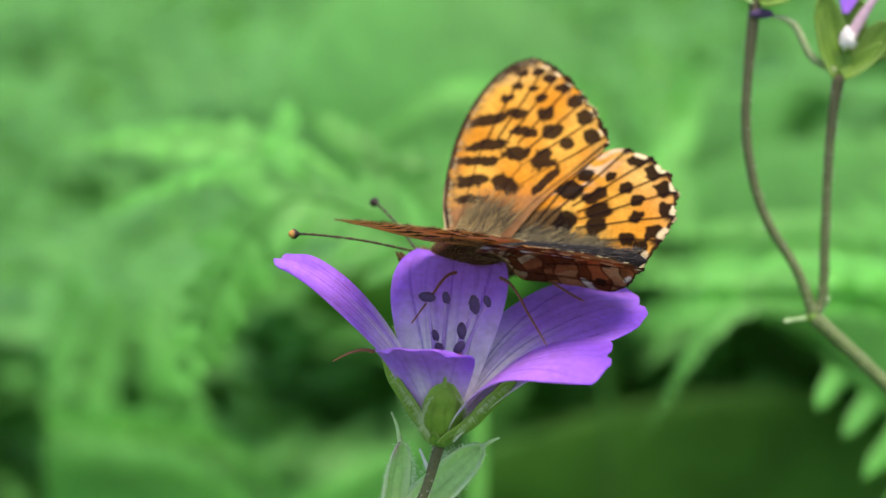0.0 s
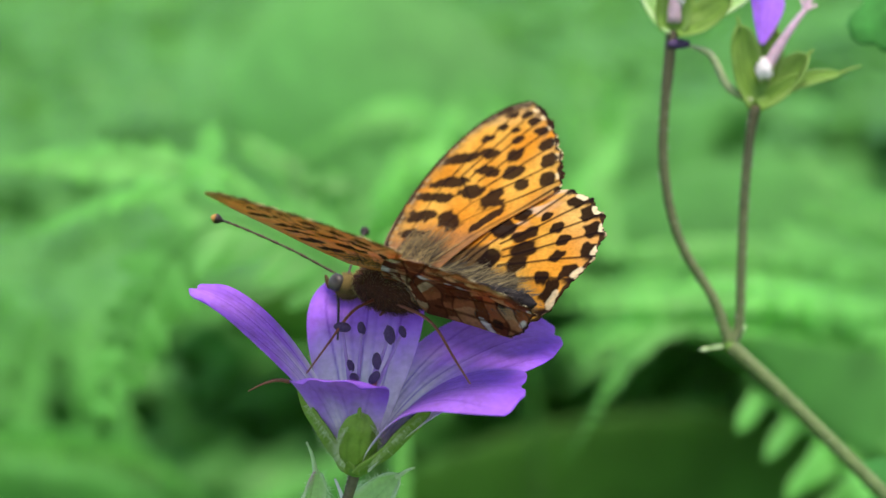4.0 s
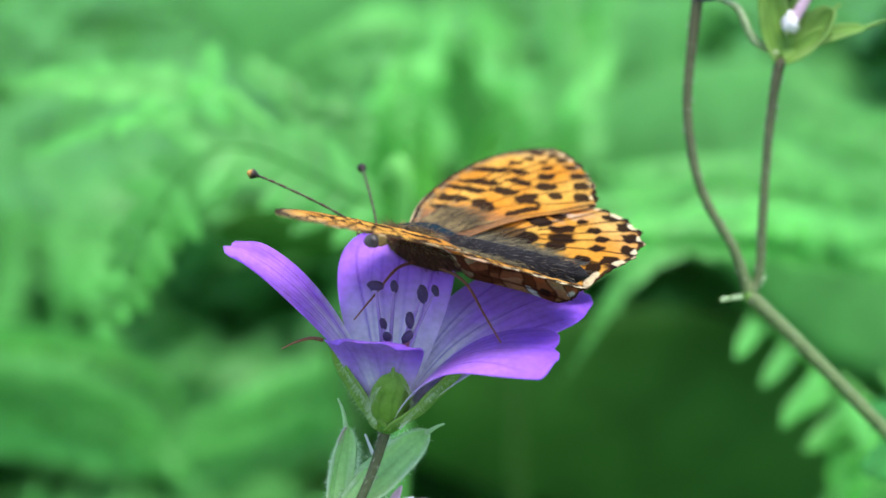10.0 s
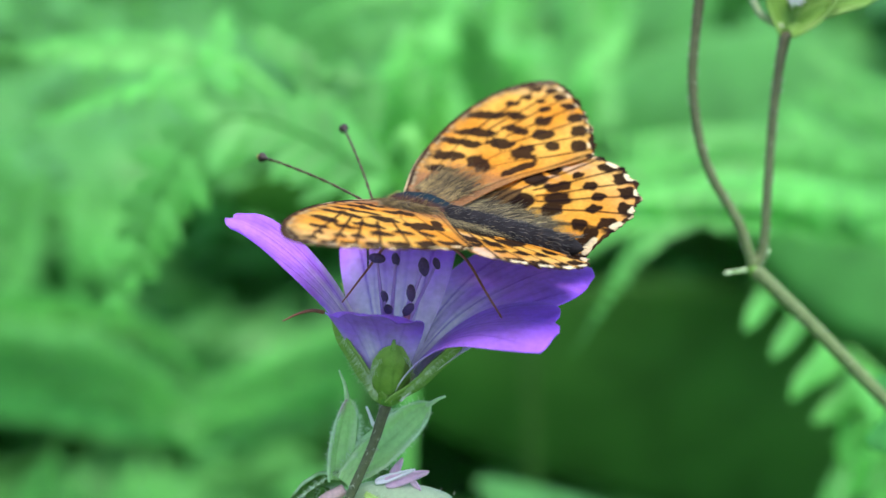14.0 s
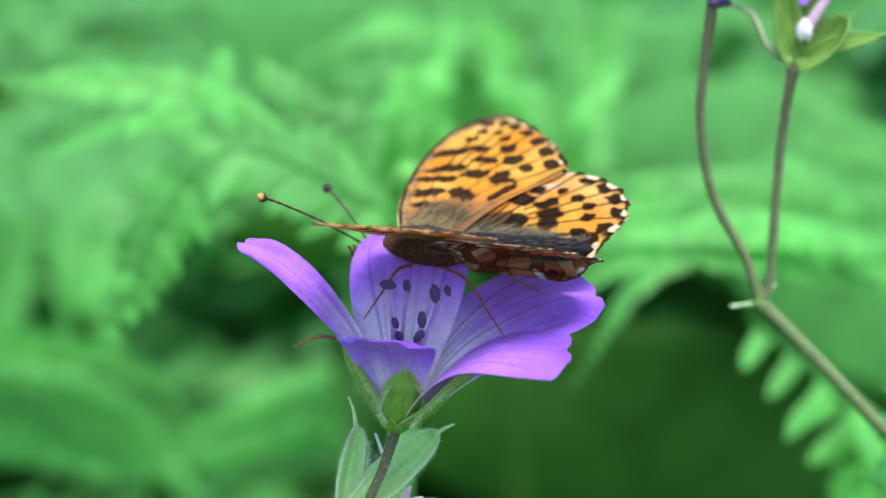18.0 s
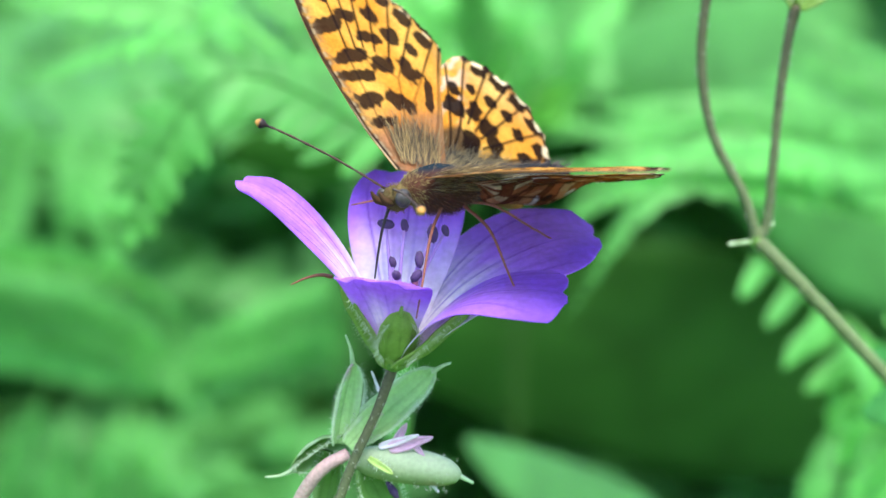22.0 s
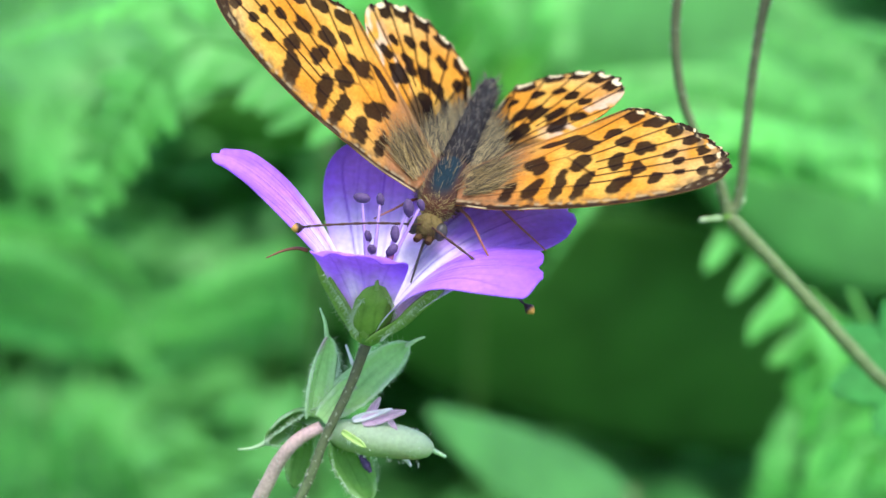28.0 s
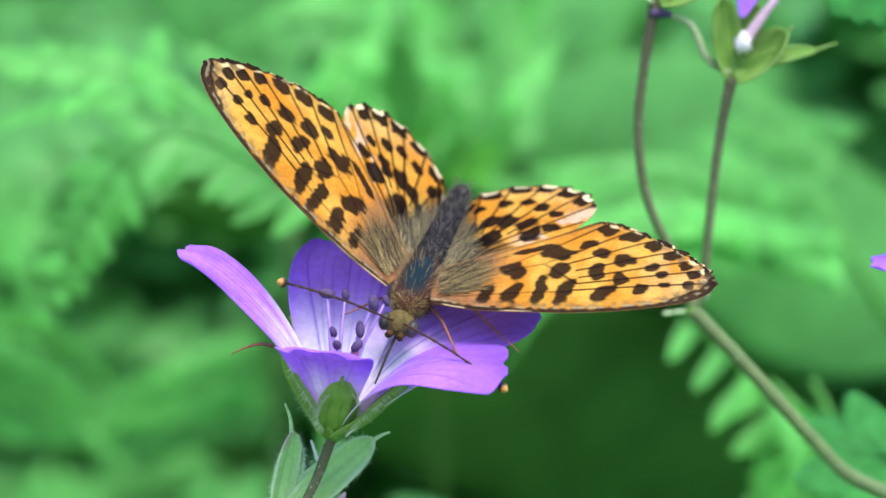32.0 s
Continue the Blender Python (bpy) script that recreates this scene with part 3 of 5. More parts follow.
    # wings
    for sd, nm in ((1, "left"), (-1, "right")):
        for kind in ("fore", "hind"):
            hx, hy, hz = HINGE_FORE if kind == "fore" else HINGE_HIND
            w = part(kind + "wing", wing_mesh(kind, sd, 3 if sd > 0 else 11), b, "orange " + kind + "wing with rows of black spots and a pale-dotted edge", pose(hx * MM, sd * hy * MM, hz * MM))
            parts[kind + "_" + nm] = w
            # tawny hair over the wing root
            k = 1000 if kind == "fore" else 1500
            if kind == "fore":
                roots = np.stack([rng.uniform(-1.4, 2.2, k), sd * rng.uniform(0.5, 2.6, k), np.full(k, 0.25)], 1)
                ways = np.stack([rng.normal(-0.2, 0.3, k), np.full(k, sd * 1.0), rng.normal(0.02, 0.10, k)], 1)
                cc = np.where(rng.random(k)[:, None] < 0.36, (0.38, 0.28, 0.11), (0.075, 0.056, 0.032))
            else:
                roots = np.stack([rng.uniform(-6.5, 0.5, k), sd * rng.uniform(0.3, 2.0, k), np.full(k, -0.1)], 1)
                ways = np.stack([rng.normal(-0.9, 0.3, k), np.full(k, sd * 0.75), rng.normal(-0.06, 0.08, k)], 1)
                cc = np.where(rng.random(k)[:, None] < 0.30, (0.40, 0.33, 0.16), (0.052, 0.044, 0.03))
            v, f = strands(roots, ways, rng.uniform(1.2, 4.2, k) * (0.7 if kind == "hind" else 0.9), 0.018, 0.12)
            part("wing_hair", mesh_of("wing_hair", v * MM, f, HAIR, np.repeat(cc, 7, 0)), w, "silky tawny hairs at the wing root")
    # fur on the thorax, the head and the abdomen
    k = 3600
    th, ph = np.arccos(rng.uniform(-1, 1, k)), rng.uniform(0, 6.283, k)
    d = np.stack([np.cos(th), np.sin(th) * np.cos(ph), np.sin(th) * np.sin(ph)], 1)
    keep = ~((d[:, 2] > 0.30) & (np.abs(d[:, 1]) < 0.62) & (d[:, 0] < 0.75)) | (rng.random(k) < 0.08)
    d = d[keep]
    roots = np.array((0.8, 0, -0.12)) + d * (3.4, 1.65, 1.7)
    cc = np.where(rng.random(len(d))[:, None] < 0.5, (0.30, 0.21, 0.09), (0.12, 0.09, 0.06))
    cc = np.where((d[:, 2:] < -0.1), np.where(rng.random(len(d))[:, None] < 0.3, (0.20, 0.09, 0.045), (0.060, 0.027, 0.018)), cc)
    cc = np.where((d[:, :1] > 0.65), (0.30, 0.25, 0.09), cc)
    v, f = strands(roots, d + (-0.9, 0, 0), rng.uniform(0.5, 1.1, len(d)) * np.where(d[:, 0] > 0.6, 0.4, np.where(d[:, 2] < -0.2, 0.6, 0.9)), 0.017, 0.15)
    part("thorax_hair", mesh_of("thorax_hair", v * MM, f, HAIR, np.repeat(cc, 7, 0)), thorax, "tawny and grey fur")
    k = 900
    s = rng.uniform(0, 0.93, k)
    ph = rng.uniform(0, 6.283, k)
    roots = np.stack([-1.0 - 11.2 * s, 1.1 * (1 - 0.35 * s) * np.cos(ph), 0.1 + 0.75 * s + 1.1 * (1 - 0.35 * s) * np.sin(ph)], 1)
    ways = np.stack([np.full(k, -2.2), np.cos(ph), np.sin(ph)], 1)
    v, f = strands(roots, ways, rng.uniform(0.5, 1.1, k), 0.022)
    cc = np.where(rng.random(k)[:, None] < 0.4, (0.17, 0.15, 0.11), (0.045, 0.05, 0.052))
    part("abdomen_hair", mesh_of("abdomen_hair", v * MM, f, HAIR, np.repeat(cc, 7, 0)), b, "short grey fur")
    k = 420
    d = rng.normal(size=(k, 3))
    d /= np.linalg.norm(d, axis=1)[:, None]
    d = d[np.abs(d[:, 1]) < 0.58]
    k = len(d)
    v, f = strands(np.array((4.85, 0, -0.75)) + d * (0.9, 1.1, 0.9), d + (0.4, 0, 0.2), rng.uniform(0.15, 0.4, k), 0.02)
    part("head_hair", mesh_of("head_hair", v * MM, f, HAIR, np.where(np.repeat(rng.random(k) < 0.5, 7)[:, None], (0.22, 0.17, 0.05), (0.12, 0.06, 0.03))), head, "tawny tuft")
    # legs, each along x from its root
    for nm, ln in LEG_LENGTH.items():
        v, f = tube([(0, 0, 0), (0.33 * ln, 0, 0.10 * ln), (0.68 * ln, 0, 0.05 * ln), (ln, 0, 0)], (0.13, 0.11, 0.08, 0.05), 22, 8, 0.04)
        parts[nm] = part("leg", mesh_of("leg", v * MM, f, LEG), b, "thin rusty-brown leg gripping a petal")
    return b, parts


BUTTERFLY, WINGS_AND_LIMBS = make_butterfly()


# ---- geranium flowers ----
VIOLET, DEEP, BLUSH = np.array((0.57, 0.26, 0.95)), np.array((0.28, 0.09, 0.76)), np.array((0.94, 0.90, 0.95))


def petal_mesh(az, reach, height, half, cup=0.5, roll=0.0, seed=0, steep=2.3, tip=0.0, taper=2.5, claw=0.0, curl=0.0, twist=0.0, veined=0.7, white=0.62, skew=0.0):
    """One petal on a steep claw, leaning out towards az degrees; its tip lies reach out and height up."""
    nu, nv = 72, 63
    u, w = np.meshgrid(np.linspace(0, 1, nu), np.linspace(-1, 1, nv), indexing="ij")
    out = np.array((math.cos(radians(az)), math.sin(radians(az)), 0))
    sid = np.array((-out[1], out[0], 0))
    line = np.zeros_like(u)
    for k in np.linspace(-0.78, 0.78, 7):
        t = w - k * (0.45 + 0.62 * u) - 0.03 * np.sin(u * 7 + k * 11)
        line = np.maximum(line, smooth01((0.036 - np.abs(t)) / 0.034) * (0.6 + 0.4 * math.cos(k * 40)))
        fork = w - k * (0.45 + 0.62 * u) - 0.16 * np.clip(u - 0.45 - 0.1 * math.sin(k * 20), 0, 1)
        line = np.maximum(line, smooth01((0.032 - np.abs(fork)) / 0.03) * 0.3)
    line *= smooth01((u - 0.08) / 0.2) * smooth01((1.0 - u) / 0.35)
    breadth = half * (np.sin(u ** 1.05 * taper) ** 0.9 * 0.92 + 0.08 + 0.12 * (1 - u) ** 2)
    s = u - 0.075 * (np.abs(w) ** 2.8) * u ** 5 - 0.018 * np.exp(-(w / 0.15) ** 2) * u ** 8
    s = np.clip(s + 0.016 * wobble2(w * 5, u * 0 + seed, 1.5, seed + 40) * u ** 6, 0, 1)
    rad = 0.5 + (reach - 0.5) * s ** 1.1 * (1 + skew * w * u ** 3)
    z = height * (1 - (1 - s) ** steep) + tip * s ** 5 + claw * s * (1 - s) ** 4 / 0.082
    ripple = 0.12 * wobble2(u * 4 + seed, w * 2.5, 1.2, seed) * s + 0.14 * np.sin(w * 5.5 + seed) * s ** 4 + 0.014 * np.sin(w * 22 + 2 * np.sin(u * 5)) * s - 0.05 * line
    ripple += 0.10 * wobble2(u * 9, w * 9, 1.0, seed + 60) * smooth01((np.abs(w) - 0.6) / 0.4) * s
    lean = roll * w * breadth / half + twist * w * s ** 3 + cup * w ** 2 * np.sin(np.pi * s ** 0.8 * 0.86) - curl * smooth01((np.abs(w) - 0.55) / 0.45) * smooth01((s - 0.4) / 0.5)
    rr, zz = rad + 0.6 * ripple, z + ripple + lean
    g = rr[..., None] * out + (breadth * w)[..., None] * sid + zz[..., None] * np.array((0, 0, 1))
    v, f = sheet(g * MM, 0.10 * MM)
    c = blend(np.broadcast_to(VIOLET, (nu, nv, 3)), DEEP, smooth01(0.30 + 0.45 * wobble2(u * 4, w * 2, 1, seed + 2) + 1.1 * (u - 0.8) + 0.5 * (np.abs(w) - 0.55)) * 0.75)
    c = blend(c, BLUSH, smooth01((white - u + 0.05 * wobble2(w * 8, u, 1, seed + 5) - 0.05 * np.abs(w)) / 0.42) * 0.97)
    c = blend(c, DEEP * 0.8, line * veined)
    return mesh_of("petal", v, f, PETAL, np.vstack([c.reshape(-1, 3)] * 2))


def leaf_blade(base, tip, half, bow, nu=30, nv=11, fold=0.35, face=(0, -1, 0.3), blunt=1.0):
    """A boat-shaped blade between two points; face: the way its inner side looks."""
    p, q = np.array(base, float), np.array(tip, float)
    t = q - p
    ln = np.linalg.norm(t)
    t /= ln
    nrm = np.array(face, float)
    nrm -= t * (nrm @ t)
    nrm /= np.linalg.norm(nrm)
    s = np.cross(nrm, t)
    u, w = np.meshgrid(np.linspace(0, 1, nu), np.linspace(-1, 1, nv), indexing="ij")
    br = half * (np.sin(np.pi * u ** (0.75 * blunt)) ** 0.7 * 0.97 + 0.03)
    g = p + t * (u * ln)[..., None] + s * (br * w)[..., None] + nrm * (fold * br * np.abs(w) ** 1.5 - bow * np.sin(np.pi * u))[..., None]
    return sheet(g * MM, 0.14 * MM)


LEAFY, PALE_LEAFY = ((0.25, 0.42, 0.075), (0.16, 0.29, 0.05), (0.34, 0.48, 0.15)), ((0.46, 0.74, 0.31), (0.36, 0.64, 0.24), (0.68, 0.80, 0.58))
GREEN_LEAFY = ((0.17, 0.34, 0.06), (0.10, 0.22, 0.04), (0.24, 0.40, 0.11))


def sepal_mesh(name, base, tip, half, bow, face, skin=LEAFY, fold=0.5, awn=None, blush=0.0):
    """A blunt, cupped sepal with ribs along it and a pale rim, drawn out into a thin awn that ends at a point."""
    p, q = np.array(base, float), np.array(tip, float)
    t = q - p
    ln = np.linalg.norm(t)
    t /= ln
    nrm = np.array(face, float)
    nrm -= t * (nrm @ t)
    nrm /= np.linalg.norm(nrm)
    s = np.cross(nrm, t)
    u, w = np.meshgrid(np.linspace(0, 1, 36), np.linspace(-1, 1, 23), indexing="ij")
    br = half * np.interp(u, (0, 0.12, 0.32, 0.55, 0.75, 0.88, 0.95, 1), (0.68, 0.90, 1.0, 0.96, 0.82, 0.62, 0.40, 0.06))
    rib = np.maximum.reduce([smooth01((0.10 - np.abs(w - k)) / 0.09) for k in (-0.52, 0.0, 0.52)]) * smooth01((1 - u) / 0.3)
    soft = wobble2(u * 6, w * 3, 1.3, int(abs(p[0] * 7)) + 3)
    g = p + t * (u * ln)[..., None] + s * (br * w)[..., None] + nrm * (fold * br * np.abs(w) ** 1.8 - bow * np.sin(np.pi * u) - 0.07 * rib + 0.05 * half * soft)[..., None]
    mid, dark, rim = (np.array(k) for k in skin)
    c = blend(np.broadcast_to(mid, (*u.shape, 3)), dark, np.clip(0.55 * rib + 0.3 * soft, 0, 1))
    c = blend(c, rim, smooth01((np.abs(w) - 0.66 + 0.12 * soft) / 0.34) * (0.45 + 0.25 * soft))
    c = blend(c, (0.62, 0.42, 0.44), smooth01((u - 0.72) / 0.2) * smooth01((w + 0.1) / 0.5) * blush)
    v, f = sheet(g * MM, 0.16 * MM)
    col = np.vstack([c.reshape(-1, 3)] * 2)
    if awn is not None:
        e = np.array(awn, float)
        mid_awn = (q + e) / 2 + nrm * 0.15
        av, af = tube(np.array([q - t * 0.3, mid_awn, e]) * MM, np.array((0.20, 0.13, 0.07)) * MM, 10, 7)
        f = list(f) + [tuple(i + len(v) for i in k) for k in af]
        v, col = np.vstack([v, av]), np.vstack([col, np.tile(rim * 0.6 + mid * 0.4, (len(av), 1))])
    return mesh_of(name, v, f, SEPAL_SKIN, col)


def hairs_on(points, away, count, length, seed):
    r = np.random.default_rng(seed)
    pts = np.array(points, float)
    i = r.integers(0, len(pts), count)
    ways = np.array(away)[i] + r.normal(0, 0.45, (count, 3))
    return strands(pts[i] * MM, ways, r.uniform(0.5, 1.2, count) * length * MM, 0.017 * MM)


def stem_part(name, pts, radii, parent, low, high, label="", hairy=True, n=40):
    """A downy stalk, shading from low to high along its length."""
    v, f = tube(np.array(pts) * MM, np.array(radii) * MM, n, 10, 0.02)
    k = np.repeat(np.linspace(0, 1, n), 10)
    k = np.append(k, (0, 1))[:, None]
    col = np.array(low) * (1 - k) + np.array(high) * k
    ob = part(name, mesh_of(name, v, f, STEM, col), parent, label)
    if hairy:
        c = spline(pts, 160)
        d = rng.normal(size=(160, 3))
        d /= np.linalg.norm(d, axis=1)[:, None]
        r = np.interp(np.linspace(0, 1, 160), np.linspace(0, 1, len(radii)), radii)
        hv, hf = hairs_on(c + d * r[:, None] * 0.9, d, 700, 0.34, 5)
        part("stem_hair", mesh_of("stem_hair", hv, hf, HAIR, np.tile((0.45, 0.48, 0.36), (len(hv), 1))), ob, "fine pale down")
    return ob


GREEN_STALK, BROWN_STALK, PINK_STALK, OLIVE_STALK = (0.13, 0.23, 0.075), (0.078, 0.072, 0.040), (0.62, 0.40, 0.38), (0.13, 0.18, 0.075)


def open_flower(thing, at, petals, stamens, sepals, scale=1.0, hairy=True):
    """Petals, sepals, stamens and style of an open flower, its base at a place of its thing (millimetres)."""
    m = pose(at[0] * MM, at[1] * MM, at[2] * MM) @ Matrix.Scale(scale, 4)
    for i, p in enumerate(petals):
        part("petal", petal_mesh(*p, seed=i + 1) if isinstance(p, tuple) else petal_mesh(**p, seed=i + 1), thing, "violet petal with dark veins and a white base", m)
    for i, (az, reach, height, half) in enumerate(sepals):
        a = radians(az)
        o = np.array((math.cos(a), math.sin(a), 0))
        tip = o * reach + (0, 0, height)
        sp = part("sepal", sepal_mesh("sepal", o * 0.35 + (0, 0, -0.45), tip, half, 0.55, (-o[0], -o[1], 0.6), awn=tip + o * 0.5 + (0, 0, 0.5)), thing, "green hairy ribbed sepal", m)
        if hairy:
            e = np.linspace(0.1, 0.8, 50)[:, None]
            line = (o * 0.5) * (1 - e) + (o * reach + (0, 0, height)) * e
            s = np.array((-o[1], o[0], 0))
            wd = half * np.sin(np.pi * e ** 0.75) * 0.9
            pts = np.vstack([line + s * wd, line - s * wd])
            ways = np.vstack([np.tile(s + o * 0.8 - (0, 0, 0.5), (50, 1)), np.tile(-s + o * 0.8 - (0, 0, 0.5), (50, 1))])
            hv, hf = hairs_on(pts, ways, 300, 0.75, i)
            part("sepal_hair", mesh_of("sepal_hair", hv, hf, HAIR, np.tile((0.58, 0.68, 0.42), (len(hv), 1))), sp, "fine pale hairs")
    v, f = blob((0, 0, 0.35), (0.95, 1.1, 1.1), 10, 14)
    part("calyx_base", mesh_of("calyx_base", v * MM, f, SEPAL), thing, "rounded green base of the calyx", m)
    for i, (dx, dy, dz, tilt, size) in enumerate(stamens):
        v, f = tube([(dx * 0.15, dy * 0.15, 1.0), (dx * 0.35, dy * 0.35, dz * 0.5), (dx, dy, dz)], (0.24, 0.18, 0.09), 12, 6)
        fl = part("filament", mesh_of("filament", v * MM, f, FILAMENT), thing, "pale lilac filament", m)
        v, f = blob((0, 0, 0), (0.60 * size, 0.32 * size, 0.36 * size), 10, 12, 0.05)
        part("anther", mesh_of("anther", v * MM, f, ANTHER), fl, "dusky purple anther", pose(dx * MM, dy * MM, dz * MM, 0, tilt, 25 * (i % 5)))
    v, f = tube([(0.2, -0.2, 1.0), (0.8, -0.4, 3.6), (1.5, -0.6, 6.4)], (0.5, 0.38, 0.2), 10, 8)
    part("style", mesh_of("style", v * MM, f, STIGMA), thing, "reddish style", m)


def feeding_flower():
    x0, y0 = -25.9, 10.7   # foot of the plant
    b = tagged(new("geranium"), "violet wood cranesbill flower on a thin hairy stem", "flower", "cranesbill plants")
    b.location = (x0 * MM, y0 * MM, 0)
    fx, fy, fz = -3.9, -9.3, 445.0
    at = (fx - x0, fy - y0, fz)
    petals = [
        dict(az=180, reach=11.2, height=13.0, half=1.95, cup=0.2, roll=-0.9, steep=1.65, taper=2.85, claw=0.8, white=0.57, veined=0.85),
        dict(az=84, reach=10.6, height=11.5, half=4.2, cup=0.3, steep=1.7, white=0.70),
        dict(az=24, reach=16.0, height=8.0, half=5.3, cup=0.2, roll=0.95, steep=2.4, tip=-0.4, taper=2.4, skew=0.08, white=0.62),
        dict(az=-19, reach=12.7, height=6.5, half=4.2, cup=0.0, roll=0.2, twist=0.6, steep=2.9, taper=2.0, curl=0.25, skew=-0.085, white=0.47),
        dict(az=-101, reach=6.4, height=7.7, half=3.4, cup=0.4, roll=-0.2, steep=2.2, curl=0.5, veined=0.3, white=0.52),
    ]
    stamens = [(-0.7, 1.0, 9.9, 10, 1.0), (0.6, 1.8, 9.6, 80, 0.8), (2.6, 0.8, 9.3, 80, 1.15), (0.1, -0.6, 6.6, 30, 0.95), (1.7, -0.3, 7.7, -65, 1.0), (1.5, -0.7, 6.6, -50, 0.9), (3.5, 1.3, 9.4, 70, 0.75), (-0.2, 0.6, 7.2, 70, 0.8)]
    sepals = [(-80, 2.9, 4.6, 1.55), (-168, 4.0, 6.4, 1.4), (-14, 6.0, 5.2, 1.6), (50, 6.5, 5.0, 1.5), (125, 5.5, 6.5, 1.5)]
    open_flower(b, at, petals, stamens, sepals)
    v, f = tube(np.array([(-4.4, -0.9, 6.5), (-5.2, -1.1, 6.7), (-6.2, -1.2, 6.5), (-7.3, -1.3, 6.0)]) + at, (0.16, 0.14, 0.1, 0.05), 12, 6)
    part("sepal_tip", mesh_of("sepal_tip", v * MM, f, LEG), b, "thin reddish sepal tip")
    # pedicel from the node of the stalk
    node = np.array((at[0] - 3.1, at[1] + 0.7, at[2] - 6.3))
    stem_part("pedicel", [(at[0] - 7.6, at[1] - 0.9, at[2] - 18.5), (at[0] - 4.4, at[1] - 0.9, at[2] - 11.5), (at[0] - 2.9, at[1] - 0.7, at[2] - 7.4), (at[0] - 1.2, at[1] - 0.3, at[2] - 3.6), at], (0.40, 0.36, 0.34, 0.34, 0.42), b, OLIVE_STALK, BROWN_STALK, "thin brownish hairy flower stalk")
    stem_part("stalk", [(0, 0, 0), (1, 1, 150), (2, 3, 300), (at[0] - 16, at[1] + 2.5, at[2] - 45), node + (-6.2, 1.0, -12.0), node + (-3.9, 0.4, -5.2), node + (-2.2, 0.0, -2.3), node + (-0.2, 0.2, -1.0)], (1.3, 1.1, 0.9, 0.75, 0.6, 0.52, 0.5, 0.45), b, GREEN_STALK, PINK_STALK, "pinkish hairy main stalk", n=120)
    stem_part("side_stalk", [(at[0] - 20, at[1] + 1, at[2] - 44), (at[0] - 12.4, at[1] - 0.6, at[2] - 28), (at[0] - 7.6, at[1] - 0.9, at[2] - 18.5)], (0.55, 0.5, 0.46), b, GREEN_STALK, OLIVE_STALK, "thin green stalk")
    # sepals, fruit and withered petals of a spent flower on the side branch
    def spent(p, q, half, face, awn, bow=0.5, skin=PALE_LEAFY, fold=0.45, blush=0.0, name="bract", label="pale green hairy sepal of a spent flower", down=380):
        p, q = node + np.array(p), node + np.array(q)
        ob = part(name, sepal_mesh(name, p, q, half, bow, face, skin, fold, None if awn is None else node + np.array(awn), blush), b, label)
        t = (q - p) / np.linalg.norm(q - p)
        fc = np.array(face, float) / np.linalg.norm(face)
        sd = np.cross(t, fc)
        e = np.linspace(0.03, 0.95, 60)[:, None]
        wd = half * np.interp(e, (0, 0.32, 0.75, 1), (0.5, 1.0, 0.82, 0.1))
        rim_pts = np.vstack([p * (1 - e) + q * e + sd * wd * k + fc * fold * wd * 0.9 for k in (1, -1)])
        hv, hf = hairs_on(rim_pts, np.vstack([np.tile(sd + fc * 0.3, (60, 1)), np.tile(-sd + fc * 0.3, (60, 1))]), down, 0.55, int(half * 100))
        part("bract_hair", mesh_of("bract_hair", hv, hf, HAIR, np.tile((0.62, 0.78, 0.55), (len(hv), 1))), ob, "fine pale hairs")
        return ob
    spent((-0.95, 0.3, -0.3), (0.15, 0.6, 5.8), 1.12, (0.75, -1, 0.1), (-0.45, 0.5, 7.9), 0.25, blush=0.75, fold=0.6)
    spent((0.2, 0.9, 0.0), (6.0, 1.6, 5.0), 1.42, (-0.35, -1, 0.45), (7.15, 1.7, 5.5), 0.5, fold=0.35)
    spent((-0.2, -0.1, -0.4), (2.1, 0.2, 2.9), 0.8, (-0.5, -1, 0.2), None, 0.3, fold=0.4, down=60)
    spent((-0.3, 1.2, 0.0), (-4.3, 1.4, -2.9), 1.4, (0.5, -0.8, -0.5), (-6.3, 0.9, -3.2), 0.9, ((0.16, 0.34, 0.09), (0.12, 0.26, 0.06), (0.58, 0.80, 0.50)), fold=0.5, down=420)
    v, f = tube(np.array([(0.5, 0.6, -1.5), (1.3, 0.6, -1.7), (3.0, 0.6, -1.95), (5.2, 0.6, -2.2), (6.8, 0.6, -2.5), (7.7, 0.6, -2.75), (8.0, 0.6, -2.85)]) + node, (0.7, 1.1, 1.32, 1.28, 1.05, 0.6, 0.1), 60, 24, 0.006)
    # upper sheen put into the colour: whitish-green on top, darker below; ruddy towards the tip
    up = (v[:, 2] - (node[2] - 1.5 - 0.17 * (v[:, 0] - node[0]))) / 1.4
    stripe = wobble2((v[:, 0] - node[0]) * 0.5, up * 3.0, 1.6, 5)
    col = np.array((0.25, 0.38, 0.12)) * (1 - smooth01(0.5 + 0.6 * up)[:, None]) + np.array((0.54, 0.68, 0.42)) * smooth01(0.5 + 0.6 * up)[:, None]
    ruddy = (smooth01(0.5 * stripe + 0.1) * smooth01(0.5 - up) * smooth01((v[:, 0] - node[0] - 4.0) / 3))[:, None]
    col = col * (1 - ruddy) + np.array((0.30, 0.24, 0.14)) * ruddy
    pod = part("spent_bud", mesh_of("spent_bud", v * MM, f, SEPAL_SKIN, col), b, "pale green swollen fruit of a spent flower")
    d = rng.normal(size=(120, 3)) * (0.3, 1, 1)
    d /= np.linalg.norm(d, axis=1)[:, None]
    along = rng.uniform(1.2, 7.2, 120)
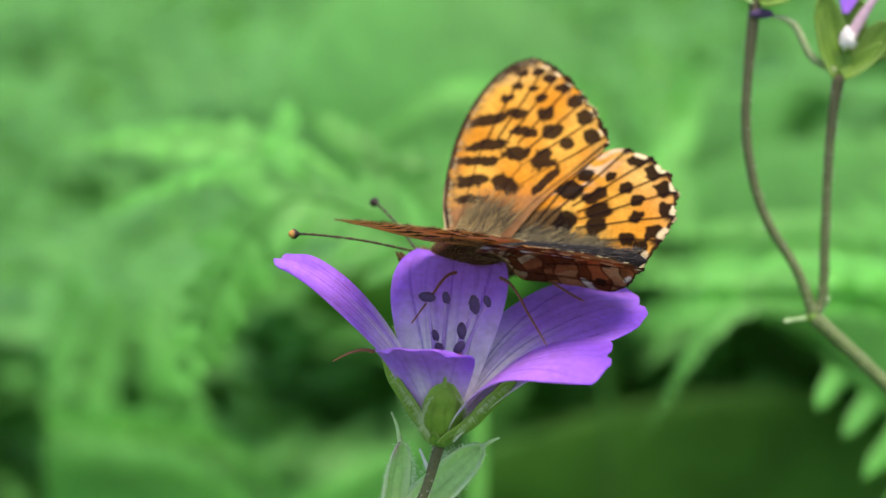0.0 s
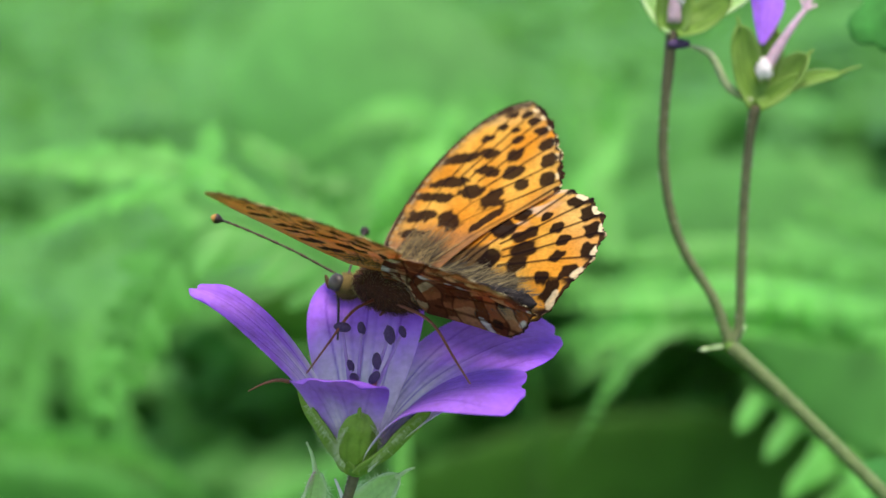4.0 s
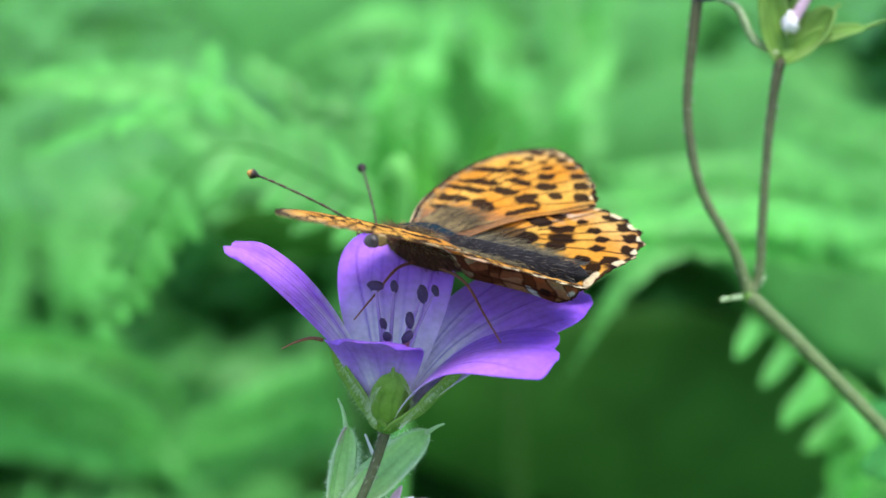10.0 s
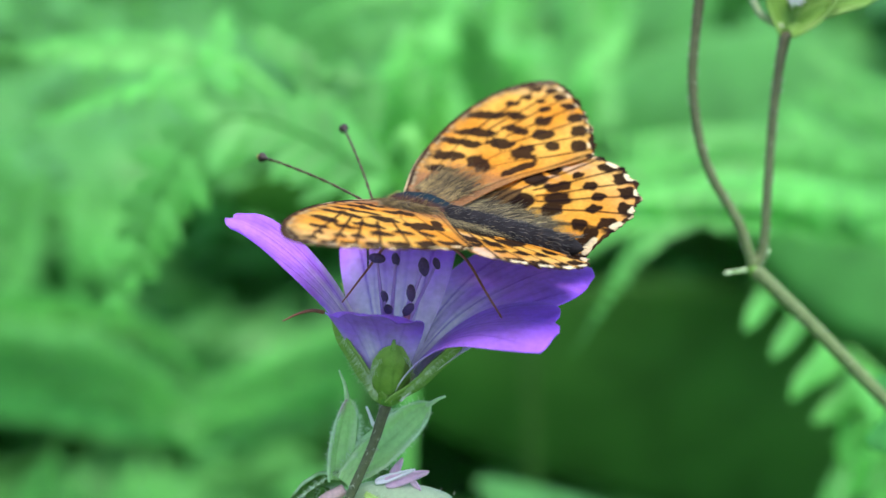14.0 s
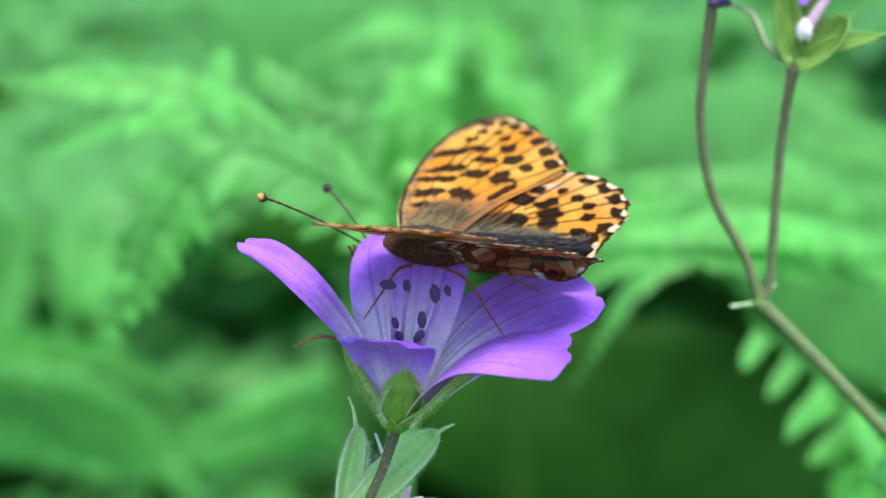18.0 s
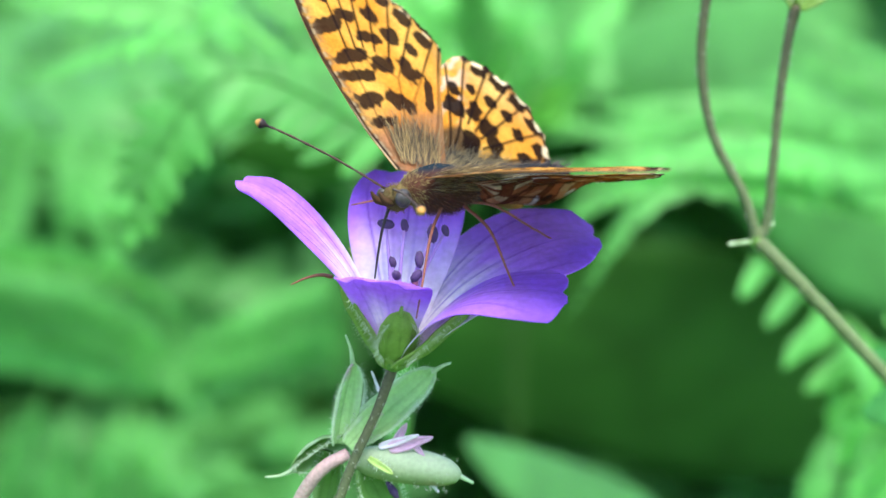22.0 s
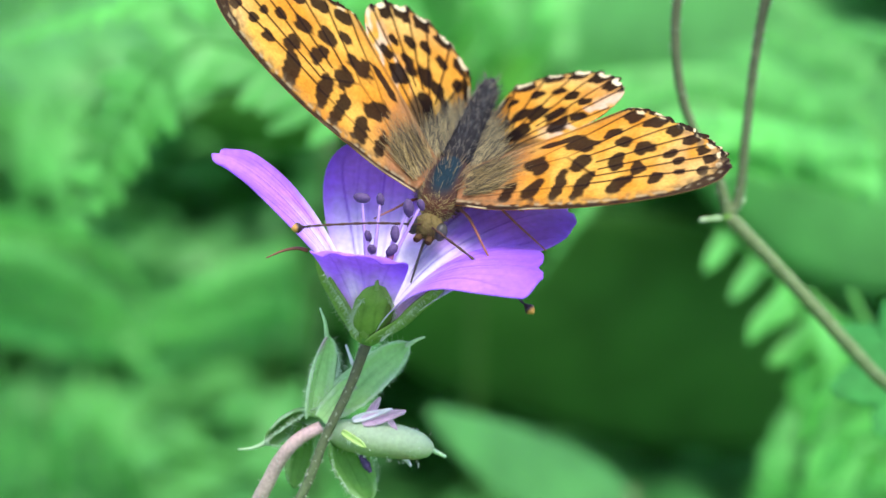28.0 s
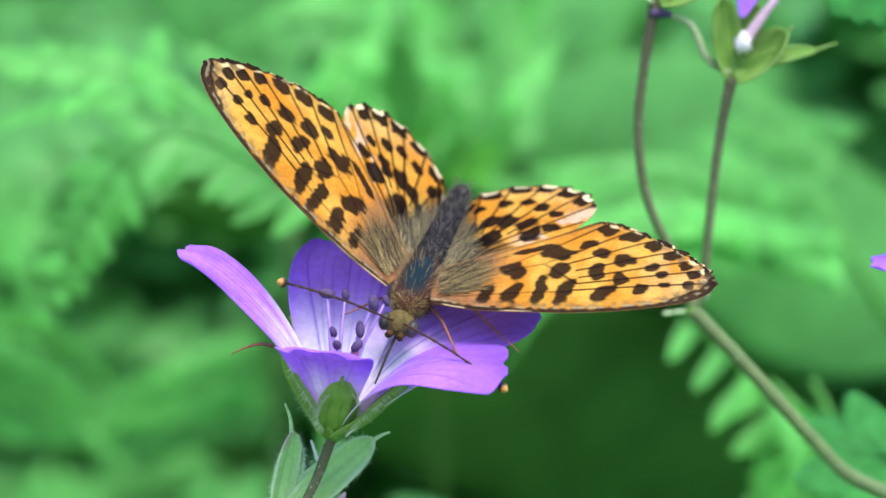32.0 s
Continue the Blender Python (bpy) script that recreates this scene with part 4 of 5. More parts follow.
    hv, hf = hairs_on(node + np.stack([along, np.full(120, 0.6), -1.55 - 0.15 * along], 1) + d * 1.25, d, 170, 0.4, 77)
    part("bud_hair", mesh_of("bud_hair", hv, hf, HAIR, np.tile((0.66, 0.74, 0.58), (len(hv), 1))), pod, "fine pale hairs")
    for name, p, q, r in (("fruit_tip", (7.9, 0.6, -2.8), (8.9, 0.6, -3.3), 0.2), ("dry_filament", (2.0, 0.6, 3.6), (1.45, 0.7, 5.1), 0.15), ("dry_filament", (5.9, 0.5, -3.4), (6.4, 0.4, -4.0), 0.17)):
        v, f = tube(np.array([p, q]) + node, (r, r * 0.6), 8, 7, 0.05)
        part(name, mesh_of(name, v * MM, f, WHITE if name == "dry_filament" else PALE), b, "whitish dry filament" if name == "dry_filament" else "short pale green fruit tip")
    spent((1.3, -0.75, -1.0), (3.05, -0.85, -2.15), 0.25, (0, -1, 0.3), None, 0.05, ((0.58, 0.80, 0.24), (0.50, 0.72, 0.20), (0.66, 0.84, 0.34)), name="bractlet", label="tiny yellow-green bract", down=24)
    green_leaf = ((0.15, 0.36, 0.07), (0.10, 0.26, 0.045), (0.34, 0.58, 0.22))
    spent((0.9, 0.9, -2.0), (3.4, 1.4, -7.2), 1.5, (0.4, -0.8, 0.3), None, 0.3, green_leaf, name="leaflet", label="small green ribbed leaf below the fruit", down=140)
    spent((-1.2, 1.8, -1.6), (-2.2, 2.2, -6.6), 1.2, (-0.4, -0.8, 0.3), None, 0.3, green_leaf, name="leaflet", label="small green ribbed leaf below the fruit", down=120)
    for p, q, h, skin, word in (((2.0, 0.2, -0.5), (4.9, 0.0, 0.55), 0.26, WHITE, "white"), ((2.7, 0.3, -0.65), (5.9, 0.1, 0.35), 0.46, PINK, "pink"), ((3.0, 0.6, -0.4), (5.8, 0.5, 0.05), 0.38, PINK, "pink"), ((3.2, 0.6, -0.3), (4.0, 0.7, 1.15), 0.3, PINK, "pink"), ((4.6, 0.3, -0.3), (5.3, 0.0, -1.05), 0.2, PINK, "pink")):
        v, f = leaf_blade(node + p, node + q, h, 0.25, face=(0.2, -1, 0.5), fold=0.9, blunt=0.7)
        part("withered_petal", mesh_of("withered_petal", v, f, skin), b, "shrivelled " + word + " petal")
    v, f = tube(np.array([(2.6, 0.5, -3.2), (2.9, 0.5, -3.7), (3.15, 0.5, -4.1), (3.45, 0.5, -4.6)]) + node, (0.1, 0.26, 0.32, 0.12), 14, 10, 0.05)
    part("anther", mesh_of("anther_fallen", v * MM, f, ANTHER), b, "dusky blue-purple anther")


feeding_flower()


def second_plant():
    jx, jy, jz = 25.2, 18.4, 446.8
    x0, y0 = jx + 62, jy + 14
    b = tagged(new("geranium"), "cranesbill stem forking into two faded flowers", "flower", "cranesbill plants")
    b.location = (x0 * MM, y0 * MM, 0)
    j = np.array((jx - x0, jy - y0, jz))
    def at(px, pz, dy=0.0):
        return j + ((px + 0.027 * pz) * 0.0461, dy, (pz - 0.027 * px) * 0.0469)
    stem_part("stalk", [(0, 0, 0), (4, 2, 200), (-8, 0, 350), at(560, -540), at(283, -270), at(100, -92), j], (1.5, 1.3, 1.05, 0.72, 0.58, 0.57, 0.62), b, GREEN_STALK, OLIVE_STALK, "straight green stalk", n=90)
    stem_part("pedicel", [j, at(-30, 80), at(-80, 160), at(-107, 230), at(-123, 330), at(-120, 430), at(-110, 545)], (0.46, 0.40, 0.38, 0.38, 0.38, 0.5), b, OLIVE_STALK, BROWN_STALK, "arched brownish stalk")
    stem_part("pedicel", [j, at(15, 40), at(17, 150), at(20, 270), at(27, 360), at(35, 417)], (0.46, 0.39, 0.37, 0.37, 0.39, 0.5), b, OLIVE_STALK, BROWN_STALK, "curved brownish stalk")
    v, f = blob(j, (0.62, 0.58, 0.62), 8, 12, 0.05)
    part("node", mesh_of("node", v * MM, f, SEPAL), b, "swollen green node of the stem")
    def blade(p, q, half, face=(0, -1, 0.2), mat=SEPAL, bow=0.5, awn=0.1, name="sepal", label="green ribbed sepal"):
        p, q = np.array(p, float), np.array(q, float)
        part(name, sepal_mesh(name, p, p + (q - p) * (1 - awn), half, bow, face, PALE_LEAFY if mat is PALE else GREEN_LEAFY, awn=q if awn > 0.05 else None), b, label)
    blade(j, at(-52, -9), 0.11, mat=PALE, name="stipule", label="small whitish stipule", bow=-0.2)
    blade(j, at(26, 34), 0.3, mat=PALE, name="stipule", label="small brownish stipule")
    # faded flower on the shorter stalk
    c = at(35, 417)
    blade(c, c + (-1.5, -0.3, 7.2), 1.5, (0.6, -1, 0))
    blade(c + (0.2, -0.4, 0), c + (4.6, -0.8, 4.4), 2.0, (-0.7, -0.5, 0.6), bow=0.8)
    blade(c + (0.2, 0.5, 0), c + (8.6, 1.2, 2.8), 0.7, (0, -1, 0.6), SEPAL, bow=-1.4, awn=0.2)
    blade(c + (0, 0.6, 0), c + (2.0, 1.6, 6.6), 1.3, (-0.2, -1, 0.2))
    stem_part("bent_stamen", [c + (-0.3, 0, 0.3), c + (-2.2, -0.2, 1.6), c + (-3.6, -0.3, 4.2), c + (-5.6, -0.3, 5.0)], (0.28, 0.34, 0.3, 0.12), b, PALE_STALK, PALE_STALK, "pale bent sepal tip", False)
    v, f = blob(c + (-6.1, -0.4, 5.1), (0.95, 0.4, 0.42), 10, 12, 0.03)
    part("anther", mesh_of("anther_dry", v * MM, f, ANTHER), b, "dry black anther")
    v, f = tube([c + (0.6, 0, 2.2), c + (1.0, 0, 3.2), c + (2.5, -0.1, 5.6), c + (4.0, -0.1, 7.6)], (0.6, 0.5, 0.34, 0.2), 16, 10, 0.04)
    part("fruit_beak", mesh_of("fruit_beak", v * MM, f, PINK), b, "pinkish beak of the unripe fruit")
    for q in ((4.9, -0.2, 7.9), (4.6, 0.3, 8.4), (4.1, -0.4, 8.6), (3.6, 0.3, 8.5)):
        v, f = tube([c + (4.0, -0.1, 7.5), c + q], (0.2, 0.1), 6, 6)
        part("stigma", mesh_of("stigma", v * MM, f, PINK), b, "pink stigma lobe")
    v, f = blob(c + (0.6, -0.5, 2.9), (0.55, 0.4, 0.85), 10, 14, 0.2)
    part("seed_down", mesh_of("seed_down", v * MM, f, WHITE), b, "white downy fruit base")
    m = pose(*(np.array(c) * MM)) @ pose(0.0006, 0.0006, 0.0048, 0, 14, 0) @ Matrix.Scale(0.30, 4)
    part("petal", petal_mesh(95, 5.0, 14.0, 4.2, seed=21, steep=1.3, white=0.1), b, "crumpled violet petal", m)
    part("petal", petal_mesh(140, 6.0, 14.0, 4.0, seed=22, steep=1.3, white=0.1), b, "crumpled violet petal", m)
    # faded flower on the arched stalk
    c = at(-110, 545)
    blade(c, c + (-2.9, -0.4, 4.2), 1.0, (0.8, -1, 0.2), PALE)
    blade(c + (0, -0.3, 0), c + (0.2, -1.2, 5.2), 1.4, (0, -1, 0.2))
    blade(c + (0.2, -0.4, 0), c + (5.2, -0.6, 2.8), 1.5, (-0.5, -0.8, 0.6), bow=0.8)
    blade(c + (0.2, 0.6, 0), c + (7.6, 1.0, 3.4), 0.8, (0, -1, 0.5), PALE, bow=0.7)
    blade(c + (0, 0.5, 0), c + (1.8, 1.6, 6.2), 1.2, (0, -1, 0.2))
    v, f = tube([c + (0.1, 0, 0.6), c + (0.3, 0, 4.2), c + (0.6, 0, 9.2)], (0.75, 0.6, 0.32), 14, 10, 0.04)
    part("fruit_beak", mesh_of("fruit_beak", v * MM, f, PINK), b, "pinkish beak of the unripe fruit")
    v, f = blob(c + (0.7, -0.5, 2.6), (0.45, 0.3, 0.6), 8, 12, 0.14)
    part("seed_down", mesh_of("seed_down", v * MM, f, WHITE), b, "white downy fruit base")


PALE_STALK = (0.30, 0.38, 0.20)
second_plant()


def far_flower():
    """A third flower beside the clearing, mostly out of view."""
    x, y, z = 34.0, -3.6, 460.7
    b = tagged(new("geranium"), "violet cranesbill flower half hidden among leaves", "flower", "cranesbill plants")
    b.location = (x * MM + 0.0107, y * MM, 0)
    stem_part("stalk", [(70, 20, 0), (60, 16, 200), (34, 8, z - 40), (0, 0, z - 12)], (1.0, 0.8, 0.5), b, GREEN_STALK, OLIVE_STALK, "green stalk", False)
    open_flower(b, (0, 0, z - 12), [(a, 9.5, 7.5, 4.6) for a in (20, 92, 164, 236, 308)], [(1.5 * math.cos(k), 1.5 * math.sin(k), 6.5, 40, 1.0) for k in range(6)], [(a, 5.5, 4.0, 1.4) for a in (56, 128, 200, 272, 344)], hairy=False)


far_flower()


def lobed_leaf(name, center, size, normal, up, seed, foot):
    """A toothed, deeply lobed leaf on a long stalk from the ground."""
    b = tagged(new(name), "dark green toothed cranesbill leaf on a thin stalk", "leaf", "cranesbill leaves")
    b.location = (foot[0] * MM, foot[1] * MM, 0)
    c = np.array(center, float) - (foot[0], foot[1], 0)
    nrm = np.array(normal, float)
    nrm /= np.linalg.norm(nrm)
    t = np.array(up, float)
    t -= nrm * (t @ nrm)
    t /= np.linalg.norm(t)
    s = np.cross(t, nrm)
    r = np.random.default_rng(seed)
    for k, a in enumerate((-120, -72, -30, 12, 55, 100)):
        ln = size * (0.8 + 0.25 * math.cos(radians(a))) * r.uniform(0.9, 1.08)
        u, w = np.meshgrid(np.linspace(0, 1, 34), np.linspace(-1, 1, 9), indexing="ij")
        br = ln * 0.30 * np.sin(np.pi * np.clip(u * 0.86 + 0.10, 0, 1)) ** 0.8 * (1 + 0.34 * (np.mod(u * 8, 1) - 0.5) * (u > 0.3))
        d = t * math.cos(radians(a)) + s * math.sin(radians(a))
        e = np.cross(nrm, d)
        g = c + d * (u * ln)[..., None] + e * (br * w)[..., None] + nrm * (-0.10 * ln * u ** 2 - 0.22 * br * np.abs(w) + 0.25 * k)[..., None]
        v, f = sheet(g * MM, 0.15 * MM)
        part("leaf_lobe", mesh_of("leaf_lobe", v, f, LEAF), b)
    stem_part("leaf_stalk", [(0, 0, 0), (c[0] * 0.05, c[1] * 0.05, c[2] * 0.75), (c[0] * 0.45, c[1] * 0.45, c[2] * 0.97), c], (0.9, 0.7, 0.6, 0.5), b, GREEN_STALK, OLIVE_STALK, "", False)


lobed_leaf('geranium_leaf', (49, 26, 475.5), 12.5, (-0.2, -0.9, 0.45), (-0.8, 0, 0.25), 4, (150, 120))
lobed_leaf('geranium_leaf', (46, 36, 428), 8.5, (0, -0.7, 0.7), (-0.8, 0, 0.3), 5, (150, 100))


# ---- ferns behind ----
def pinna_mesh(p0, p1, p2, half, normal, step, seed, droop=0.25, slant=0.5, sides=(1, -1), fade=2.2, plump=0.44):
    """A fern pinna along a curve through three points: midrib and two rows of blunt pinnules."""
    r = np.random.default_rng(seed)
    line = spline([p0, p1, p2], 60)
    seg = np.append(0, np.cumsum(np.linalg.norm(np.diff(line, axis=0), axis=1)))
    n = max(4, int(seg[-1] / step))
    pieces = [tube(line, (half * 0.05, half * 0.035, half * 0.012), 24, 6)]
    nrm0 = np.array(normal, float)
    for k in range(n):
        s = (k + 0.4) / n
        c = np.array([np.interp(s * seg[-1], seg, line[:, i]) for i in range(3)])
        c2 = np.array([np.interp(min(s + 0.03, 1) * seg[-1], seg, line[:, i]) for i in range(3)])
        c1 = np.array([np.interp(max(s - 0.03, 0) * seg[-1], seg, line[:, i]) for i in range(3)])
        t = (c2 - c1) / np.linalg.norm(c2 - c1)
        nr = nrm0 - t * (nrm0 @ t)
        nr /= np.linalg.norm(nr)
        sd = np.cross(nr, t)
        ln = half * (1 - 0.12 * (1 - s) ** 3) * max(0.06, (1 - s ** fade)) * r.uniform(0.78, 1.12)
        wd = min(step * plump, ln * 0.5)
        for sign in sides:
            d = sd * sign * 0.86 + t * slant + r.normal(0, 0.09, 3)
            d /= np.linalg.norm(d)
            e = np.cross(nr, d)
            u, w = np.meshgrid(np.linspace(0, 1, 6), np.linspace(-1, 1, 3), indexing="ij")
            br = wd * np.array((1.0, 1.0, 0.96, 0.86, 0.62, 0.12))[:, None] * (1 + 0 * u)
            g = c + d * (u * ln)[..., None] + e * (br * w)[..., None] - nr * (droop * ln * u ** 2 + 0.25 * br * np.abs(w))[..., None]
            idx = np.arange(18).reshape(6, 3)
            fs = [(idx[i, q], idx[i + 1, q], idx[i + 1, q + 1], idx[i, q + 1]) for i in range(5) for q in range(2)]
            pieces.append((g.reshape(-1, 3), fs))
    return joined(pieces)


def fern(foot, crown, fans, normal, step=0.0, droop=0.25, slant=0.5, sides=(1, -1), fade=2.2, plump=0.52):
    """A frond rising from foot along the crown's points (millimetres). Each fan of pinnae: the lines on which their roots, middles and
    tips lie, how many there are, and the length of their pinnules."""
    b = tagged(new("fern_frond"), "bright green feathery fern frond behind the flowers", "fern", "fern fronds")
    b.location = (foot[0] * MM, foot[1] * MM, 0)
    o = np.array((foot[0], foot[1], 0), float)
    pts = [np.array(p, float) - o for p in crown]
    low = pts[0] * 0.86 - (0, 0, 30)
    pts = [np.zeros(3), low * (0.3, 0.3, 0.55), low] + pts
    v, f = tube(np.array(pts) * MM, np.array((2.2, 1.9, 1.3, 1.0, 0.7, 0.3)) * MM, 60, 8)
    # dark green below, turning to bright green above 345 mm
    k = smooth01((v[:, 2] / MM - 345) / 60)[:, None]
    part("rachis", mesh_of("rachis", v, f, STEM, np.array((0.04, 0.12, 0.015)) * (1 - k) + np.array((0.12, 0.40, 0.08)) * k), b, "slender green frond stalk, darker below")
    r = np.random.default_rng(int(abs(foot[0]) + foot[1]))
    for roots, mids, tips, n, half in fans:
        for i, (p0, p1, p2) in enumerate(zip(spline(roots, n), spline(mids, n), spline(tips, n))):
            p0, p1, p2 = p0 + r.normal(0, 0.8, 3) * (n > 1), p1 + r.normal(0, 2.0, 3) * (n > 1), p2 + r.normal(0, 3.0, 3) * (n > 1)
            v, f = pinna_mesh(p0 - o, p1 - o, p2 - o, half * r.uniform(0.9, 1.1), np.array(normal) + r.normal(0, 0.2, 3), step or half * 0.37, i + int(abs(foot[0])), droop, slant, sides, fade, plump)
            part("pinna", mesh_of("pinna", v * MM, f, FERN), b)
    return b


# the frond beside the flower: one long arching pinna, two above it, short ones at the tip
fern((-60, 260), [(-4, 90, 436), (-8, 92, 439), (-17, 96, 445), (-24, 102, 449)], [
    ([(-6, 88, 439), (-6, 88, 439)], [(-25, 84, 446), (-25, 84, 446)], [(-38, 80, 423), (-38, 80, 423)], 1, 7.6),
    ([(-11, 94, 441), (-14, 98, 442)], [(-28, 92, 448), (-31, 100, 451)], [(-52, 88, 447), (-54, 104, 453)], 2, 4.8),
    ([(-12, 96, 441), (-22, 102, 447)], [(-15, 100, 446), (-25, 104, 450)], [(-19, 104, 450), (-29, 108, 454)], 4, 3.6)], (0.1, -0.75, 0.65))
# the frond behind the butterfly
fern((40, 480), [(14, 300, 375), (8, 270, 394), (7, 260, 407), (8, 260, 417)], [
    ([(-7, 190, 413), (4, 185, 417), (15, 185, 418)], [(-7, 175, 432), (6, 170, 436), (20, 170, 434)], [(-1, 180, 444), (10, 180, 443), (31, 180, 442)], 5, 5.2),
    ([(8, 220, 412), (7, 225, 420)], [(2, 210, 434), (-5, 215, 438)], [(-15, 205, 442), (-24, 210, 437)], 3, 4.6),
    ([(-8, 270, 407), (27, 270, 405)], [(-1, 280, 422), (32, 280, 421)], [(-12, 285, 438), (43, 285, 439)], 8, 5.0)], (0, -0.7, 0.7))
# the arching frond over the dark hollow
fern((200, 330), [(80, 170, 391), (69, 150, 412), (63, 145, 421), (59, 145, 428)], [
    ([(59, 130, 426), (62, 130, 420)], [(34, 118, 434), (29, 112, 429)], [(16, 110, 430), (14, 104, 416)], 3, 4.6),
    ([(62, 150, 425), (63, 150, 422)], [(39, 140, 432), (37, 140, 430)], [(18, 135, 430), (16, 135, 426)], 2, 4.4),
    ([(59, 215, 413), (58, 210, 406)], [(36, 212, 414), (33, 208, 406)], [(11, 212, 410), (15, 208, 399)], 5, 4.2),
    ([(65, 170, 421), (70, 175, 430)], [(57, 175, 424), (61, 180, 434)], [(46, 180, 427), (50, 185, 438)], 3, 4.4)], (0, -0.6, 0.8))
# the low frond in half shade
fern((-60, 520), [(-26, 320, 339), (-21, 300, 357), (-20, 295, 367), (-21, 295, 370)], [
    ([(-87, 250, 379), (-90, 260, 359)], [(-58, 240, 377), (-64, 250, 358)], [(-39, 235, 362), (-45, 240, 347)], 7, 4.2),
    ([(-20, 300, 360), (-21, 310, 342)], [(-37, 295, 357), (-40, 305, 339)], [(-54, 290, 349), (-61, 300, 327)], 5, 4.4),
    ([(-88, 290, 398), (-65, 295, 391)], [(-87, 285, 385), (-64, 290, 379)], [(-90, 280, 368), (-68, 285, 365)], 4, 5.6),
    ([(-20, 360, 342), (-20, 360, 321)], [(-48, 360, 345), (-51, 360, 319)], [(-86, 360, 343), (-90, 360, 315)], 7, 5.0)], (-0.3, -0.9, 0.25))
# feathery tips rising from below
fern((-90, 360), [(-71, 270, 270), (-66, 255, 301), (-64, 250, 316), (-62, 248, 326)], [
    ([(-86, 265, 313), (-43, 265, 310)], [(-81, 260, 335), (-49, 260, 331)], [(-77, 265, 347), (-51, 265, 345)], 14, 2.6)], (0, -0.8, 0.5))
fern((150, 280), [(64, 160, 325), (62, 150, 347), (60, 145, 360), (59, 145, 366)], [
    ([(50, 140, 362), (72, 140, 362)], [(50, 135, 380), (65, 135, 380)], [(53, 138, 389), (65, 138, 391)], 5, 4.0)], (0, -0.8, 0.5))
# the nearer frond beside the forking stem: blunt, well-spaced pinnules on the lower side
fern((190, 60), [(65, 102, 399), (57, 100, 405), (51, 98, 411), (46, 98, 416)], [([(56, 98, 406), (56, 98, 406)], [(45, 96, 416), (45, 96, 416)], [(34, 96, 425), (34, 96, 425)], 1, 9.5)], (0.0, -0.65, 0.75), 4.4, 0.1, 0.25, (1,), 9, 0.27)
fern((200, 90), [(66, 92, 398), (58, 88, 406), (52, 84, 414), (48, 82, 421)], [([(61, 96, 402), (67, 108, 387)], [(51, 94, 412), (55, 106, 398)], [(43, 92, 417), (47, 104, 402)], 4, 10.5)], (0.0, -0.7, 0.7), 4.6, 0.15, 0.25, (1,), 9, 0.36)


def broad_leaf(foot, base, tip, half, face, deep=False):
    """A large plain leaf of a tall herb, on its stalk. deep: a dark one put in for shade."""
    b = tagged(new("broad_leaf"), "large plain dark leaf standing in for the shade among the ferns" if deep else "large plain bright green leaf of a tall herb", "leaf", "broad leaves")
    o = np.array((foot[0], foot[1], 0), float)
    b.location = tuple(o * MM)
    p, q = np.array(base) - o, np.array(tip) - o
    v, f = leaf_blade(p, q, half, 0.3 * half, face=face, nu=30, nv=13, fold=-0.15)
    part("blade", mesh_of("broad_blade", v, f, SHADE_LEAF if deep else HERB), b)
    stem_part("leaf_stalk", [(0, 0, 0), (p[0] * 0.3, p[1] * 0.3, p[2] * 0.7), p], (2.0, 1.6, 1.2), b, GREEN_STALK, GREEN_STALK, "", False)


# first three: dark leaves added for the shade in the hollow and fern gaps
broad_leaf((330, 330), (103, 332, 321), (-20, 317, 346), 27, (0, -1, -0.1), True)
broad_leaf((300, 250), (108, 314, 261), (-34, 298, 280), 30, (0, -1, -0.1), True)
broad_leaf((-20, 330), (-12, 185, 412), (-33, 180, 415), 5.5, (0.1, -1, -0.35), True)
broad_leaf((40, 210), (32, 150, 370), (3, 140, 385), 7.5, (-0.1, -0.5, 0.86))
broad_leaf((330, 520), (128, 370, 389), (22, 315, 418), 24, (0.1, -1, 0.3))
broad_leaf((330, 430), (119, 327, 384), (26, 292, 408), 24, (0.1, -1, 0.3))
broad_leaf((-100, 640), (18, 478, 413), (-58, 417, 416), 34, (0.1, -1, 0.3))
broad_leaf((300, 420), (119, 302, 365), (48, 270, 403), 22, (0.1, -1, 0.3))


